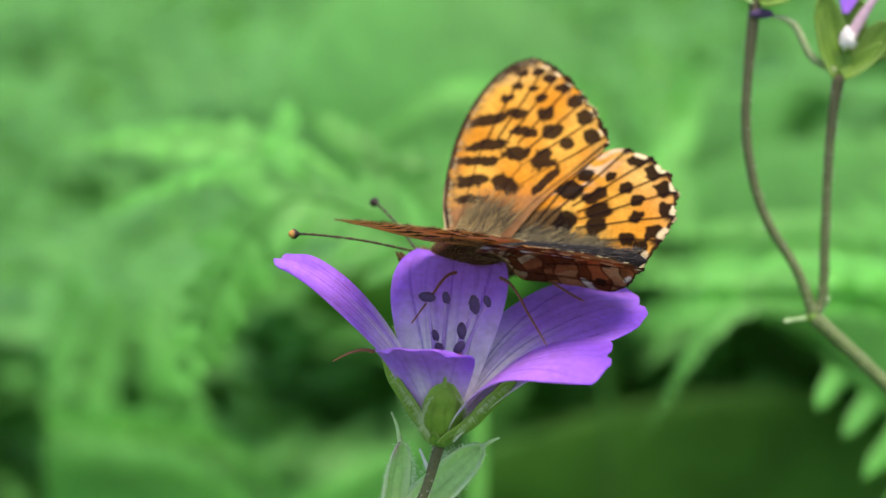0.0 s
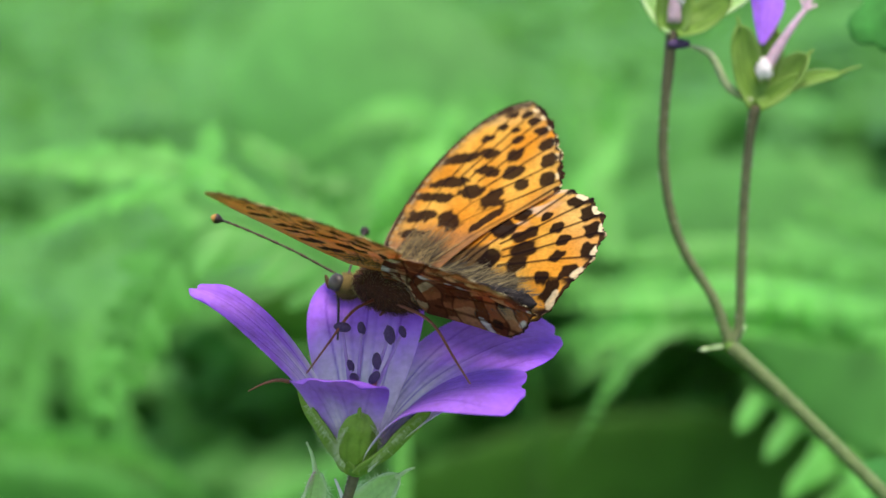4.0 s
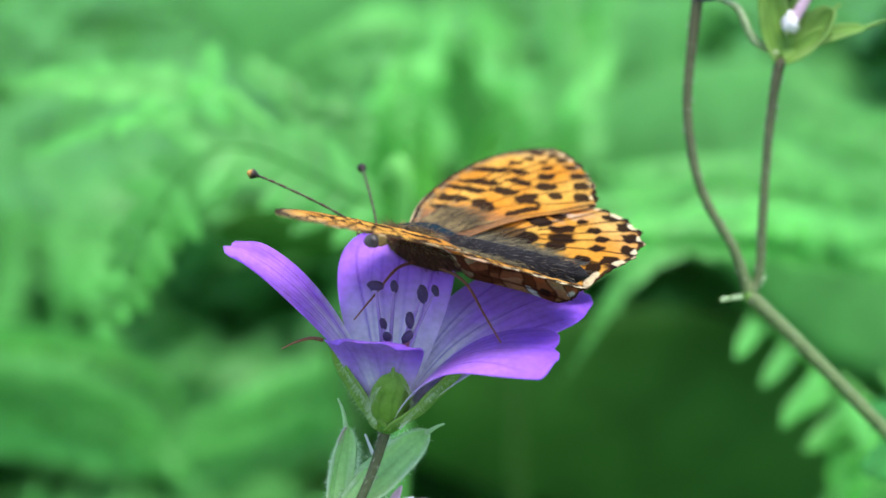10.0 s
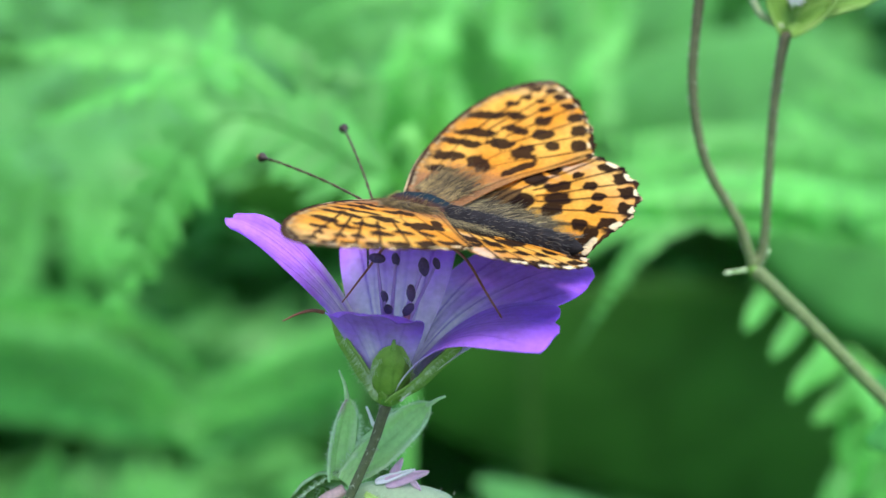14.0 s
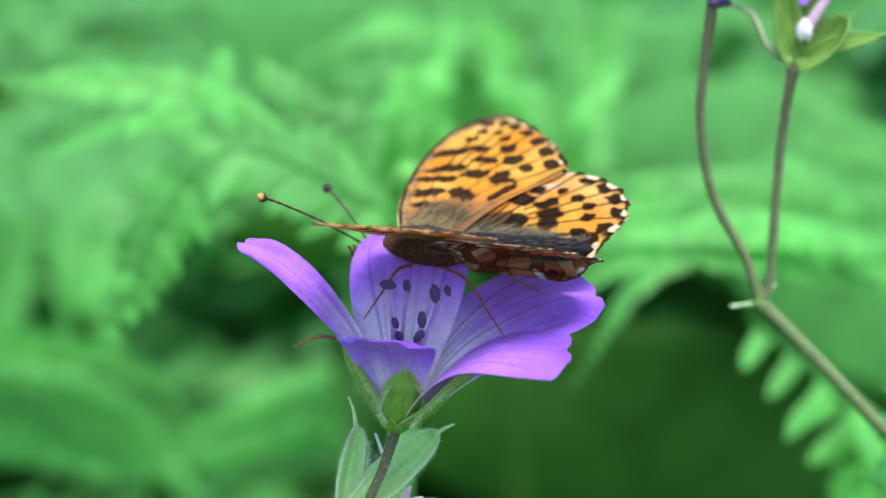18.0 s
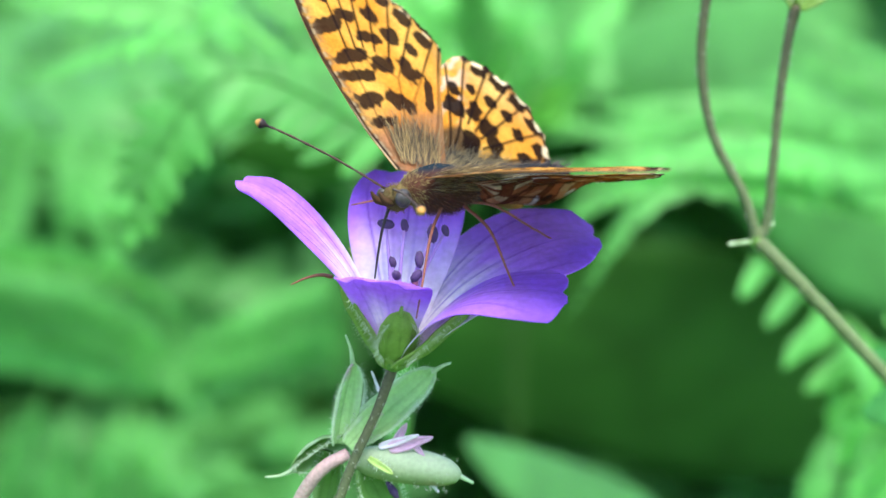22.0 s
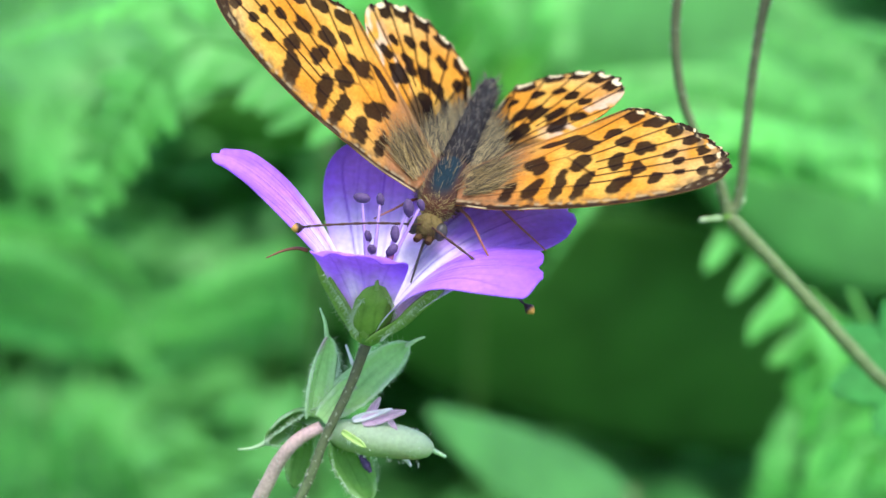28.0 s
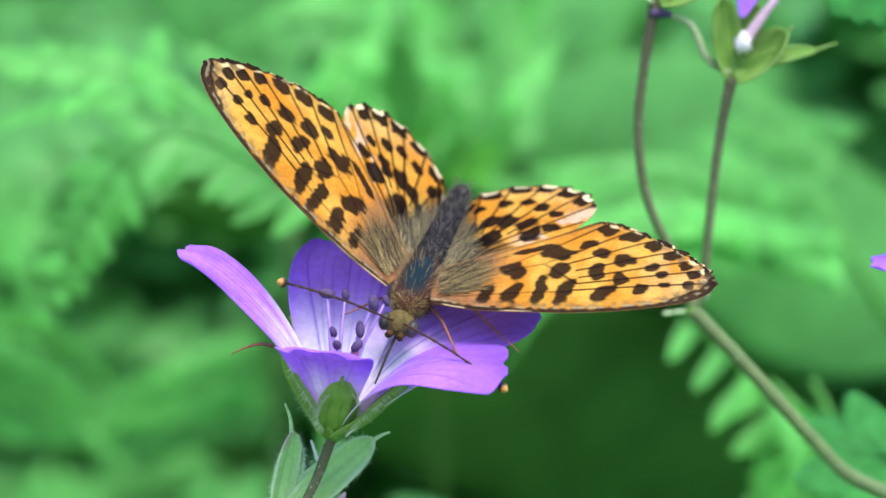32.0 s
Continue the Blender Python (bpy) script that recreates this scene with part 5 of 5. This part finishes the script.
# ---- undergrowth and ground ----
def undergrowth():
    """Dense low herbs of the clearing: many small pointed leaves, each folded along its middle."""
    r = np.random.default_rng(3)

    def sway(x, y, a, b, c):
        return np.array([noise.noise(Vector((p * a, q * b, c))) for p, q in zip(x, y)])

    # tall herbs beyond the ferns, thinning out to both sides
    n = 38000
    d = r.uniform(0, 1, n) ** 1.5
    y = 0.36 + 1.6 * d + r.exponential(0.12, n) * d
    x = r.normal(0, 0.05 + 0.17 * (y + 0.2))
    m = 26000
    x = np.append(x, r.normal(0, 0.75, m))
    y = np.append(y, 0.36 + r.gamma(2.2, 0.42, m))
    d = np.clip((y - 0.36) / 1.6, 0, 1.4)
    y += 0.10 * sway(x, y, 4, 3, 9.0) * np.clip(np.abs(x) * 6, 0, 1)
    z = 0.408 - 0.10 * d + 0.03 * sway(x, y, 7, 5, 0.3) + 0.05 * sway(x, y, 2.1, 2.3, 4.1) - r.exponential(0.016, len(x))
    z -= 0.022 * np.clip(-x * 40, 0, 1) * np.clip((0.75 - y) * 5, 0, 1)
    size = 1 + 1.2 * d
    # lower storeys in the shade of the ferns
    k = 6500
    xl, yl = r.normal(0.02, 0.14, k), 0.09 + r.gamma(2.0, 0.12, k)
    zl = 0.325 - 0.13 * (yl - 0.1) - 0.016 * (xl < 0.004 + 0.06 * yl) - r.exponential(0.012, k) + 0.03 * sway(xl, yl, 15, 12, 2.2)
    zl += 0.030 * np.clip(-xl / 0.03, 0, 1) * np.clip((yl - 0.16) / 0.06, 0, 1)
    k = 11000
    xm, ym = r.normal(0.0, 0.2, k), 0.05 + r.gamma(2.4, 0.14, k)
    zm = 0.25 - 0.08 * (ym - 0.1) - r.exponential(0.010, k)
    k = 420
    xs, ys = r.normal(0.03, 0.11, k), r.uniform(0.18, 0.42, k)
    zs = r.uniform(0.19, 0.24 + 0.12 * (ys - 0.18))
    xm, ym, zm = np.append(xm, xs), np.append(ym, ys), np.append(zm, zs)
    # knee-high growth round the clearing
    k = 16000
    turn, far = r.uniform(0, 6.283, k), 0.55 + r.gamma(2.0, 0.5, k)
    xr, yr = far * np.cos(turn), 0.2 + far * np.sin(turn)
    zr = 0.10 + 0.06 * sway(xr, yr, 3, 3, 6.0) - r.exponential(0.02, k) + 0.03 * np.minimum(far, 3)
    x, y, z = np.concatenate([x, xl, xm, xr]), np.concatenate([y, yl, ym, yr]), np.concatenate([z, zl, zm, zr])
    size = np.concatenate([size, np.ones(len(xl)), np.full(len(xm), 1.5), np.full(len(xr), 2.6)])
    keep = z > 0.02
    c = np.stack([x, y, z], 1)[keep]
    n = len(c)
    ln = (r.uniform(0.010, 0.024, n) * size[keep])[:, None]
    a = r.uniform(0, 6.283, n)
    t = np.stack([np.cos(a), np.sin(a), r.normal(0.05, 0.35, n)], 1)
    t /= np.linalg.norm(t, axis=1)[:, None]
    up = np.stack([r.normal(0, 0.25, n), r.normal(-0.15, 0.25, n), np.ones(n)], 1)
    s = np.cross(t, up)
    s /= np.linalg.norm(s, axis=1)[:, None]
    nr = np.cross(s, t)
    w = ln * r.uniform(0.22, 0.36, n)[:, None]
    v = np.stack([c, c + t * ln * 0.3 + s * w - nr * w * 0.3, c + t * ln * 0.35, c + t * ln * 0.3 - s * w - nr * w * 0.3,
                  c + t * ln * 0.7 + s * w * 0.75 - nr * w * 0.5, c + t * ln * 0.7 - nr * w * 0.2, c + t * ln * 0.7 - s * w * 0.75 - nr * w * 0.5, c + t * ln - nr * w * 0.8], 1).reshape(-1, 3)
    leaf = [(0, 2, 1), (0, 3, 2), (1, 2, 5, 4), (2, 3, 6, 5), (4, 5, 7), (5, 6, 7)]
    f = [tuple(o + i for i in q) for o in range(0, 8 * n, 8) for q in leaf]
    ob = new("undergrowth", mesh_of("undergrowth", v, f, HERB))
    tagged(ob, "dense bright green low herbs and leaves behind the ferns", "plants", kind="stuff")


undergrowth()


def blades():
    """Upright grass blades in the shade between the ferns."""
    v, f = [], []
    r = np.random.default_rng(9)
    for k in range(4200):
        x, y = (r.uniform(-0.35, 0.35), r.uniform(0.16, 0.75)) if k < 700 else (r.normal(0, 1.1), r.normal(0.3, 1.1))
        h, w = r.uniform(0.10, 0.20), r.uniform(0.0012, 0.003)
        lean, a = r.normal(0, 0.12, 2), r.uniform(0, 3.14)
        s = np.array((math.cos(a), math.sin(a), 0)) * w
        o = len(v)
        for q in range(5):
            u = q / 4
            c = np.array((x + lean[0] * h * u * u * 2, y + lean[1] * h * u * u * 2, h * u))
            v += [c - s * (1 - u ** 2 * 0.95), c + s * (1 - u ** 2 * 0.95)]
        f += [(o + 2 * q, o + 2 * q + 1, o + 2 * q + 3, o + 2 * q + 2) for q in range(4)]
    tagged(new("grass", mesh_of("grass", v, f, HERB)), "thin upright grass blades in the shade", "grass", kind="stuff")


blades()


def ground():
    n = 70
    s = np.sign(np.linspace(-1, 1, n)) * np.abs(np.linspace(-1, 1, n)) ** 3 * 300
    x, y = np.meshgrid(s, s + 0.5, indexing="ij")
    z = np.zeros_like(x)
    for i in range(n):
        for k in range(n):
            far = math.hypot(x[i, k], y[i, k])
            z[i, k] = 0.02 * noise.noise(Vector((x[i, k] * 3, y[i, k] * 3, 0))) * min(1, far) - 0.01 + 0.03 * max(0, far - 8)
    idx = np.arange(n * n).reshape(n, n)
    f = [(idx[i, k], idx[i + 1, k], idx[i + 1, k + 1], idx[i, k + 1]) for i in range(n - 1) for k in range(n - 1)]
    tagged(new("ground", mesh_of("ground", np.stack([x, y, z], 2).reshape(-1, 3), f, SOIL)), "dark mossy forest floor in deep shade", "ground", kind="structure")


ground()


# ---- movement ----
# seconds; place in millimetres; roll, pitch, turn; right and left wing lift; right and left forewing sweep; right and left hindwing sweep
FLIGHT = [
    (0, -0.66, 0.19, 456.01, 11.2, 3.1, 159.9, 45.3, 4.2, -8.4, -15.7, -7.2, -17.7),
    (0.6, -0.44, -0.34, 456.12, 8.0, 4.6, 154.9, 32.3, 0.9, -5.9, -18.6, -4.7, -20.7),
    (1, -0.63, -0.69, 456.11, 5.9, 4.8, 155.6, 24.4, 2.2, -3.7, -20.7, -3.1, -22.7),
    (2, -0.14, -2.30, 456.62, 14.8, 3.6, 144.0, 39.9, 5.8, -5.6, -21.1, -3.9, -23.1),
    (2.5, -0.24, -3.62, 456.63, 12.4, -0.5, 141.2, 39.7, 9.8, -7.1, -21.5, -3.8, -23.6),
    (3, -0.43, -4.94, 456.53, 10.0, -4.8, 140.3, 38.7, 11.4, -8.5, -22.2, -3.6, -24.2),
    (4, -0.60, -4.35, 456.84, 22.3, 2.9, 139.6, 52.8, 3.0, -6.6, -22.9, -2.3, -24.9),
    (4.5, -0.15, -4.35, 456.74, 22.3, 3.6, 140.8, 49.6, 0.6, -6.7, -23.2, -2.3, -24.9),
    (6.5, 0.10, -3.32, 456.61, 21.7, 5.5, 142.8, 31.7, -3.7, -7.3, -25.1, -3.6, -26.2),
    (7, -0.29, -3.31, 456.65, 21.6, 5.1, 143.4, 32.6, -3.3, -7.0, -25.0, -3.6, -26.2),
    (7.5, 0.28, -3.03, 456.33, 13.6, 5.5, 146.3, 21.0, 0.8, -8.4, -22.8, -5.2, -23.6),
    (8, -0.07, -2.75, 456.17, 5.5, 5.1, 148.1, 11.0, 9.8, -9.4, -20.1, -6.9, -21.1),
    (8.5, 0.42, -2.26, 456.06, 4.4, 6.0, 148.2, 3.4, 7.5, -8.5, -21.0, -5.4, -21.2),
    (9, -0.01, -1.77, 456.13, 3.2, 6.5, 148.3, 8.1, 9.3, -7.3, -21.5, -3.9, -21.4),
    (10, -0.08, -2.06, 456.03, 8.1, 6.5, 147.8, 14.4, 8.8, -8.7, -21.6, -3.8, -22.8),
    (11, 0.03, -2.29, 456.01, 1.4, 3.7, 148.6, 3.9, 13.3, -8.6, -21.6, -5.7, -23.6),
    (12, -0.91, -3.44, 456.51, 10.9, 0.2, 153.6, 33.0, 6.3, -10.2, -23.9, -5.7, -25.9),
    (12.5, -0.51, -3.45, 456.53, 8.4, 4.7, 150.6, 24.6, 2.6, -9.3, -25.5, -3.5, -27.4),
    (13, -1.42, -3.44, 456.58, 5.9, 7.7, 153.3, 29.5, 13.3, -7.3, -26.9, -1.4, -28.9),
    (13.3, -0.85, -3.64, 456.63, 6.8, 7.7, 150.2, 25.3, 6.5, -7.9, -27.1, -1.7, -28.8),
    (15.5, -0.50, -4.42, 456.89, 10.4, 4.5, 146.3, 21.7, -2.5, -8.5, -27.4, -3.1, -28.4),
    (16, -0.78, -5.39, 457.26, 14.9, 0.2, 145.2, 30.2, -2.4, -8.7, -27.8, -4.7, -27.9),
    (16.5, 0.55, -3.80, 457.10, 14.3, 5.4, 143.0, 30.5, 1.9, -8.4, -26.7, -3.7, -27.6),
    (17, -0.71, -2.21, 456.83, 13.5, 7.7, 150.9, 29.5, 2.7, -6.3, -25.3, -2.6, -27.3),
    (17.5, -0.84, -1.71, 456.37, 10.7, 3.5, 152.3, 27.8, -0.8, -7.0, -25.5, -3.0, -27.5),
    (18, -1.26, -1.22, 455.89, 8.1, -1.2, 155.9, 23.8, 6.8, -7.5, -25.8, -3.3, -27.8),
    (18.3, -1.26, -1.22, 455.89, 8.1, -1.2, 155.9, 23.8, 6.8, -7.5, -25.8, -3.3, -27.8),
    (18.5, -1.70, -2.45, 457.07, 5.5, 5.5, 160.0, 28.5, 15.0, -7.7, -26.0, -3.5, -28.0),
    (18.7, -0.92, -4.54, 455.80, 1.2, 25.7, 198.7, 34.8, 13.0, -11.2, -30.4, -7.1, -28.3),
    (19, -0.04, -6.44, 456.85, -2.2, 20.4, 205.9, 27.6, 11.3, -7.6, -26.7, -7.3, -28.7),
    (20, -0.82, -5.09, 456.35, 2.6, -2.1, 210.9, 44.3, 14.4, -12.9, -27.3, -14.3, -29.3),
    (21, -0.80, -6.81, 456.90, 4.6, 8.9, 218.8, 49.8, 11.1, -5.9, -16.2, -8.2, -18.2),
    (21.5, 0.83, -6.10, 457.08, 6.3, 7.0, 220.1, 41.1, 5.7, -7.9, -14.0, -10.8, -16.7),
    (22, -0.24, -5.47, 457.01, 7.4, 7.9, 221.6, 51.6, 4.7, -10.5, -13.2, -13.4, -15.2),
    (22.5, 0.23, -5.92, 456.80, 4.4, 3.4, 221.2, 39.0, -1.2, -9.3, -11.6, -13.5, -15.5),
    (23, -0.37, -6.35, 456.82, 0.7, 5.9, 218.9, 37.2, 4.8, -10.0, -12.1, -13.5, -15.8),
    (23.5, -0.50, -6.04, 456.22, 4.0, 8.8, 220.8, 40.9, 7.5, -11.0, -11.9, -13.4, -14.2),
    (24, -0.46, -5.60, 457.39, 7.6, 7.3, 227.0, 47.3, 1.2, -10.4, -10.6, -13.3, -12.6),
    (24.5, -0.29, -5.62, 457.44, 8.3, 3.3, 231.2, 37.7, -7.4, -9.1, -9.4, -13.3, -12.6),
    (26.5, -1.15, -2.66, 456.19, -2.3, -2.1, 247.2, 25.4, 8.6, -7.4, -1.8, -15.0, -13.9),
    (27, 0.33, -2.76, 455.88, -2.2, -3.1, 253.8, 36.2, 15.9, -7.2, -2.3, -15.0, -13.9),
    (27.5, 1.26, -2.65, 455.56, -6.3, -13.7, 254.3, 49.7, 19.2, -8.7, -5.7, -15.9, -15.9),
    (28, 1.57, -2.90, 454.96, -10.3, -21.4, 252.6, 38.3, 25.2, -12.3, -9.5, -16.8, -17.9),
    (29, 1.76, -3.33, 456.29, -1.9, -7.9, 256.5, 46.2, 23.0, -12.3, -6.4, -16.9, -20.6),
    (30, 1.74, -3.96, 455.04, -15.8, -15.4, 246.9, 32.4, 23.5, -13.6, -11.5, -17.6, -18.7),
    (31, 1.92, -3.77, 455.69, -10.6, -9.9, 248.3, 35.5, 20.1, -13.2, -8.1, -17.9, -19.7),
    (32, 2.07, -3.71, 454.90, -12.4, -18.1, 252.9, 37.5, 20.1, -15.5, -13.3, -18.4, -20.2),
]
# seconds; azimuth and elevation of right and left antenna
FEELERS = [
    (0, -44.9, 19.0, 50.4, 3.3),
    (1, -38.9, 21.9, 53.4, 11.6),
    (2, -46.3, 23.3, 38.8, 1.6),
    (3, -54.0, 21.4, 38.5, 10.1),
    (4, -50.7, 25.9, 44.6, 9.2),
    (7, -43.7, 22.4, 39.6, 18.3),
    (8, -47.4, 11.2, 29.8, 25.8),
    (9, -45.1, 14.4, 25.9, 19.2),
    (10, -46.2, 18.8, 31.5, 17.4),
    (11, -43.2, 8.0, 15.3, 22.3),
    (12, -46.8, 22.4, 9.8, 4.9),
    (13, -37.0, 19.9, -6.2, 7.8),
    (16, -43.0, 28.7, 39.7, 0.0),
    (17, -31.3, 32.0, 60.7, 9.0),
    (18, -42.8, 19.8, 61.0, 21.2),
    (18.3, -42.8, 19.8, 61.0, 21.2),
    (19, -25.9, 17.9, 54.3, 5.4),
    (20, -30.3, 24.4, 48.3, 0.9),
    (21, -35.5, 16.1, 57.3, -4.6),
    (22, -38.5, 25.9, 59.7, -4.8),
    (23, -39.0, 22.8, 57.6, -9.8),
    (24, -43.9, 20.7, 60.4, -2.5),
    (27, -53.0, 6.5, 59.7, -8.5),
    (28, -49.4, 12.1, 61.4, -6.7),
    (29, -47.1, 33.7, 65.9, 2.5),
    (30, -43.2, 39.3, 60.2, 4.1),
    (31, -53.6, 34.7, 62.1, 6.1),
    (32, -53.6, 26.1, 59.8, 4.4),
]
# seconds; azimuth and elevation of the proboscis and of the legs: mid left, hind left, mid right, hind right
GRIP = [
    (0.0, 118.3, -26.3, 87.7, -23.2, 139.4, -24.6, 80.9, -53.1, 176.1, -13.2),
    (0.6, 121.2, -23.4, 91.9, -20.4, 144.2, -21.3, 82.1, -52.3, 182.2, -11.8),
    (1.0, 121.3, -22.0, 91.3, -18.5, 144.2, -19.9, 81.7, -53.0, 183.0, -11.5),
    (2.0, 131.7, -32.2, 98.7, -31.5, 163.9, -27.7, 54.3, -68.0, 207.1, -11.3),
    (2.5, 131.7, -33.0, 96.2, -30.9, 171.1, -31.8, 25.5, -62.3, 219.5, -14.5),
    (3.0, 130.1, -34.0, 90.5, -29.6, 177.5, -36.7, 5.9, -50.9, 230.0, -17.1),
    (4.0, 144.6, -40.9, 101.1, -44.7, 183.9, -29.3, -19.7, -65.7, 225.9, -3.3),
    (4.5, 140.8, -41.8, 96.5, -44.1, 180.8, -30.3, -12.6, -63.7, 224.6, -3.5),
    (6.5, 136.7, -39.0, 97.2, -40.6, 171.9, -28.8, 10.5, -70.7, 215.2, -4.3),
    (7.0, 138.7, -38.7, 98.7, -41.1, 172.9, -28.4, 3.3, -73.2, 214.8, -4.3),
    (7.5, 127.6, -32.2, 91.8, -30.1, 160.8, -26.6, 36.3, -64.4, 207.7, -9.2),
    (8.0, 124.7, -24.1, 92.1, -20.1, 155.2, -21.9, 54.6, -59.2, 201.9, -12.4),
    (8.5, 121.8, -21.9, 91.3, -17.7, 151.0, -19.9, 61.0, -53.1, 197.3, -12.3),
    (9.0, 123.9, -20.0, 94.6, -16.1, 151.2, -17.8, 73.3, -52.8, 194.4, -11.5),
    (10.0, 126.1, -24.1, 94.8, -21.3, 154.6, -20.2, 67.2, -58.9, 198.3, -9.0),
    (11.0, 121.8, -19.2, 91.6, -14.1, 150.7, -19.7, 62.4, -50.9, 197.0, -14.7),
    (12.0, 127.0, -33.4, 86.0, -29.5, 158.4, -31.3, 11.6, -68.2, 204.5, -15.1),
    (12.5, 127.4, -30.3, 89.5, -26.9, 158.6, -25.9, 29.6, -68.8, 205.3, -12.5),
    (13.0, 131.9, -27.6, 93.3, -25.4, 158.6, -20.6, 49.3, -80.3, 201.3, -9.4),
    (13.3, 130.9, -28.9, 92.8, -26.4, 160.6, -22.1, 34.7, -75.0, 205.7, -10.2),
    (15.5, 132.4, -35.0, 91.2, -32.7, 168.7, -29.0, 2.7, -67.8, 216.5, -12.6),
    (16.0, 137.8, -43.6, 87.0, -42.0, 180.5, -35.9, -24.0, -57.6, 226.7, -12.8),
    (16.5, 129.9, -37.4, 92.2, -35.6, 167.7, -31.1, 20.6, -65.7, 217.1, -13.0),
    (17.0, 131.4, -32.5, 95.7, -32.2, 158.1, -24.8, 67.4, -76.0, 198.5, -9.1),
    (17.5, 127.0, -28.2, 93.6, -26.0, 153.5, -25.2, 70.4, -66.3, 194.5, -12.2),
    (18.0, 123.0, -23.9, 91.0, -20.1, 147.7, -25.5, 74.2, -57.9, 188.4, -15.3),
    (18.3, 123.0, -23.9, 91.0, -20.1, 147.7, -25.5, 74.2, -57.9, 188.4, -15.3),
    (18.5, 127.0, -29.4, 89.1, -26.5, 149.3, -24.1, 81.5, -77.4, 189.8, -14.2),
    (18.7, 116.3, -48.0, 93.1, -37.1, 118.1, -12.3, -16.1, -24.7, 160.3, 9.9),
    (19.0, 131.7, -69.8, 81.2, -57.0, 118.9, -27.0, -36.2, -23.8, 165.0, -0.8),
    (20.0, 60.8, -52.9, 51.9, -36.1, 93.1, -31.8, -31.0, 4.0, 150.3, -21.6),
    (21.0, 215.1, -79.0, 46.4, -64.4, 105.8, -40.8, -53.3, -5.7, 154.7, -13.8),
    (21.5, 309.9, -69.5, 13.9, -54.8, 81.7, -49.7, -48.9, -3.9, 152.3, -21.5),
    (22.0, 323.4, -80.5, 30.1, -55.6, 86.8, -44.1, -48.2, -4.0, 146.2, -19.5),
    (22.5, 329.7, -71.4, 23.4, -48.8, 81.4, -42.2, -48.4, -1.4, 147.6, -21.5),
    (23.0, 358.9, -87.2, 40.7, -53.3, 95.0, -37.1, -48.7, -6.6, 150.8, -16.0),
    (23.5, 293.4, -86.5, 38.7, -52.8, 93.4, -35.2, -49.9, -2.4, 148.2, -11.7),
    (24.0, 289.9, -76.4, 22.3, -58.2, 82.4, -46.8, -55.5, -4.3, 141.9, -22.3),
    (24.5, 297.0, -66.1, 10.7, -52.8, 70.8, -47.8, -59.0, -0.5, 137.5, -27.3),
    (26.5, 403.3, -38.0, 56.2, -19.6, 69.7, -11.7, -13.6, -14.4, 100.2, -14.1),
    (27.0, 376.7, -38.6, 42.8, -19.1, 57.9, -11.0, -28.7, -11.0, 92.5, -14.5),
    (27.5, 367.0, -16.3, 36.2, -5.7, 51.6, -0.4, -31.6, -0.9, 85.7, -10.4),
    (28.0, 365.2, 2.2, 35.7, 5.8, 51.9, 9.5, -33.6, 7.0, 86.0, -4.5),
    (29.0, 355.4, -35.2, 33.0, -18.6, 49.9, -12.1, -38.7, -8.4, 88.9, -20.4),
    (30.0, 376.9, -10.9, 44.5, 2.4, 61.1, 8.8, -30.6, -2.2, 98.9, -4.1),
    (31.0, 374.3, -27.5, 43.4, -9.0, 59.5, -1.6, -30.8, -8.1, 97.9, -11.3),
    (32.0, 360.6, -7.0, 35.3, 3.1, 52.4, 8.8, -38.1, 0.9, 91.1, -4.7),
]


def aimed(root, az, el):
    return pose(root[0] * MM, root[1] * MM, root[2] * MM) @ pose(0, 0, 0, 0, -el, az)


def hinged(root, side, lift, sweep):
    return pose(root[0] * MM, side * root[1] * MM, root[2] * MM) @ pose(0, 0, 0, side * lift) @ pose(0, 0, 0, 0, 0, -side * sweep)


def motions():
    w = WINGS_AND_LIMBS
    walk(BUTTERFLY, [(r[0], pose(r[1] * MM, r[2] * MM, r[3] * MM, r[4], -r[5], r[6])) for r in FLIGHT])
    walk(w["fore_right"], [(r[0], hinged(HINGE_FORE, -1, r[7], r[9])) for r in FLIGHT])
    walk(w["fore_left"], [(r[0], hinged(HINGE_FORE, 1, r[8], r[10])) for r in FLIGHT])
    walk(w["hind_right"], [(r[0], hinged(HINGE_HIND, -1, r[7], r[11])) for r in FLIGHT])
    walk(w["hind_left"], [(r[0], hinged(HINGE_HIND, 1, r[8], r[12])) for r in FLIGHT])
    rx, ry, rz = ANTENNA_ROOT
    walk(w["antenna_right"], [(r[0], aimed((rx, -ry, rz), r[1], r[2])) for r in FEELERS])
    walk(w["antenna_left"], [(r[0], aimed((rx, ry, rz), r[3], r[4])) for r in FEELERS])
    walk(w["proboscis"], [(r[0], aimed(MOUTH, r[1], r[2])) for r in GRIP])
    for i, nm in enumerate(("leg_mid_left", "leg_hind_left", "leg_mid_right", "leg_hind_right")):
        walk(w[nm], [(r[0], aimed(LEG_ROOTS[nm], r[3 + 2 * i], r[4 + 2 * i])) for r in GRIP])


motions()
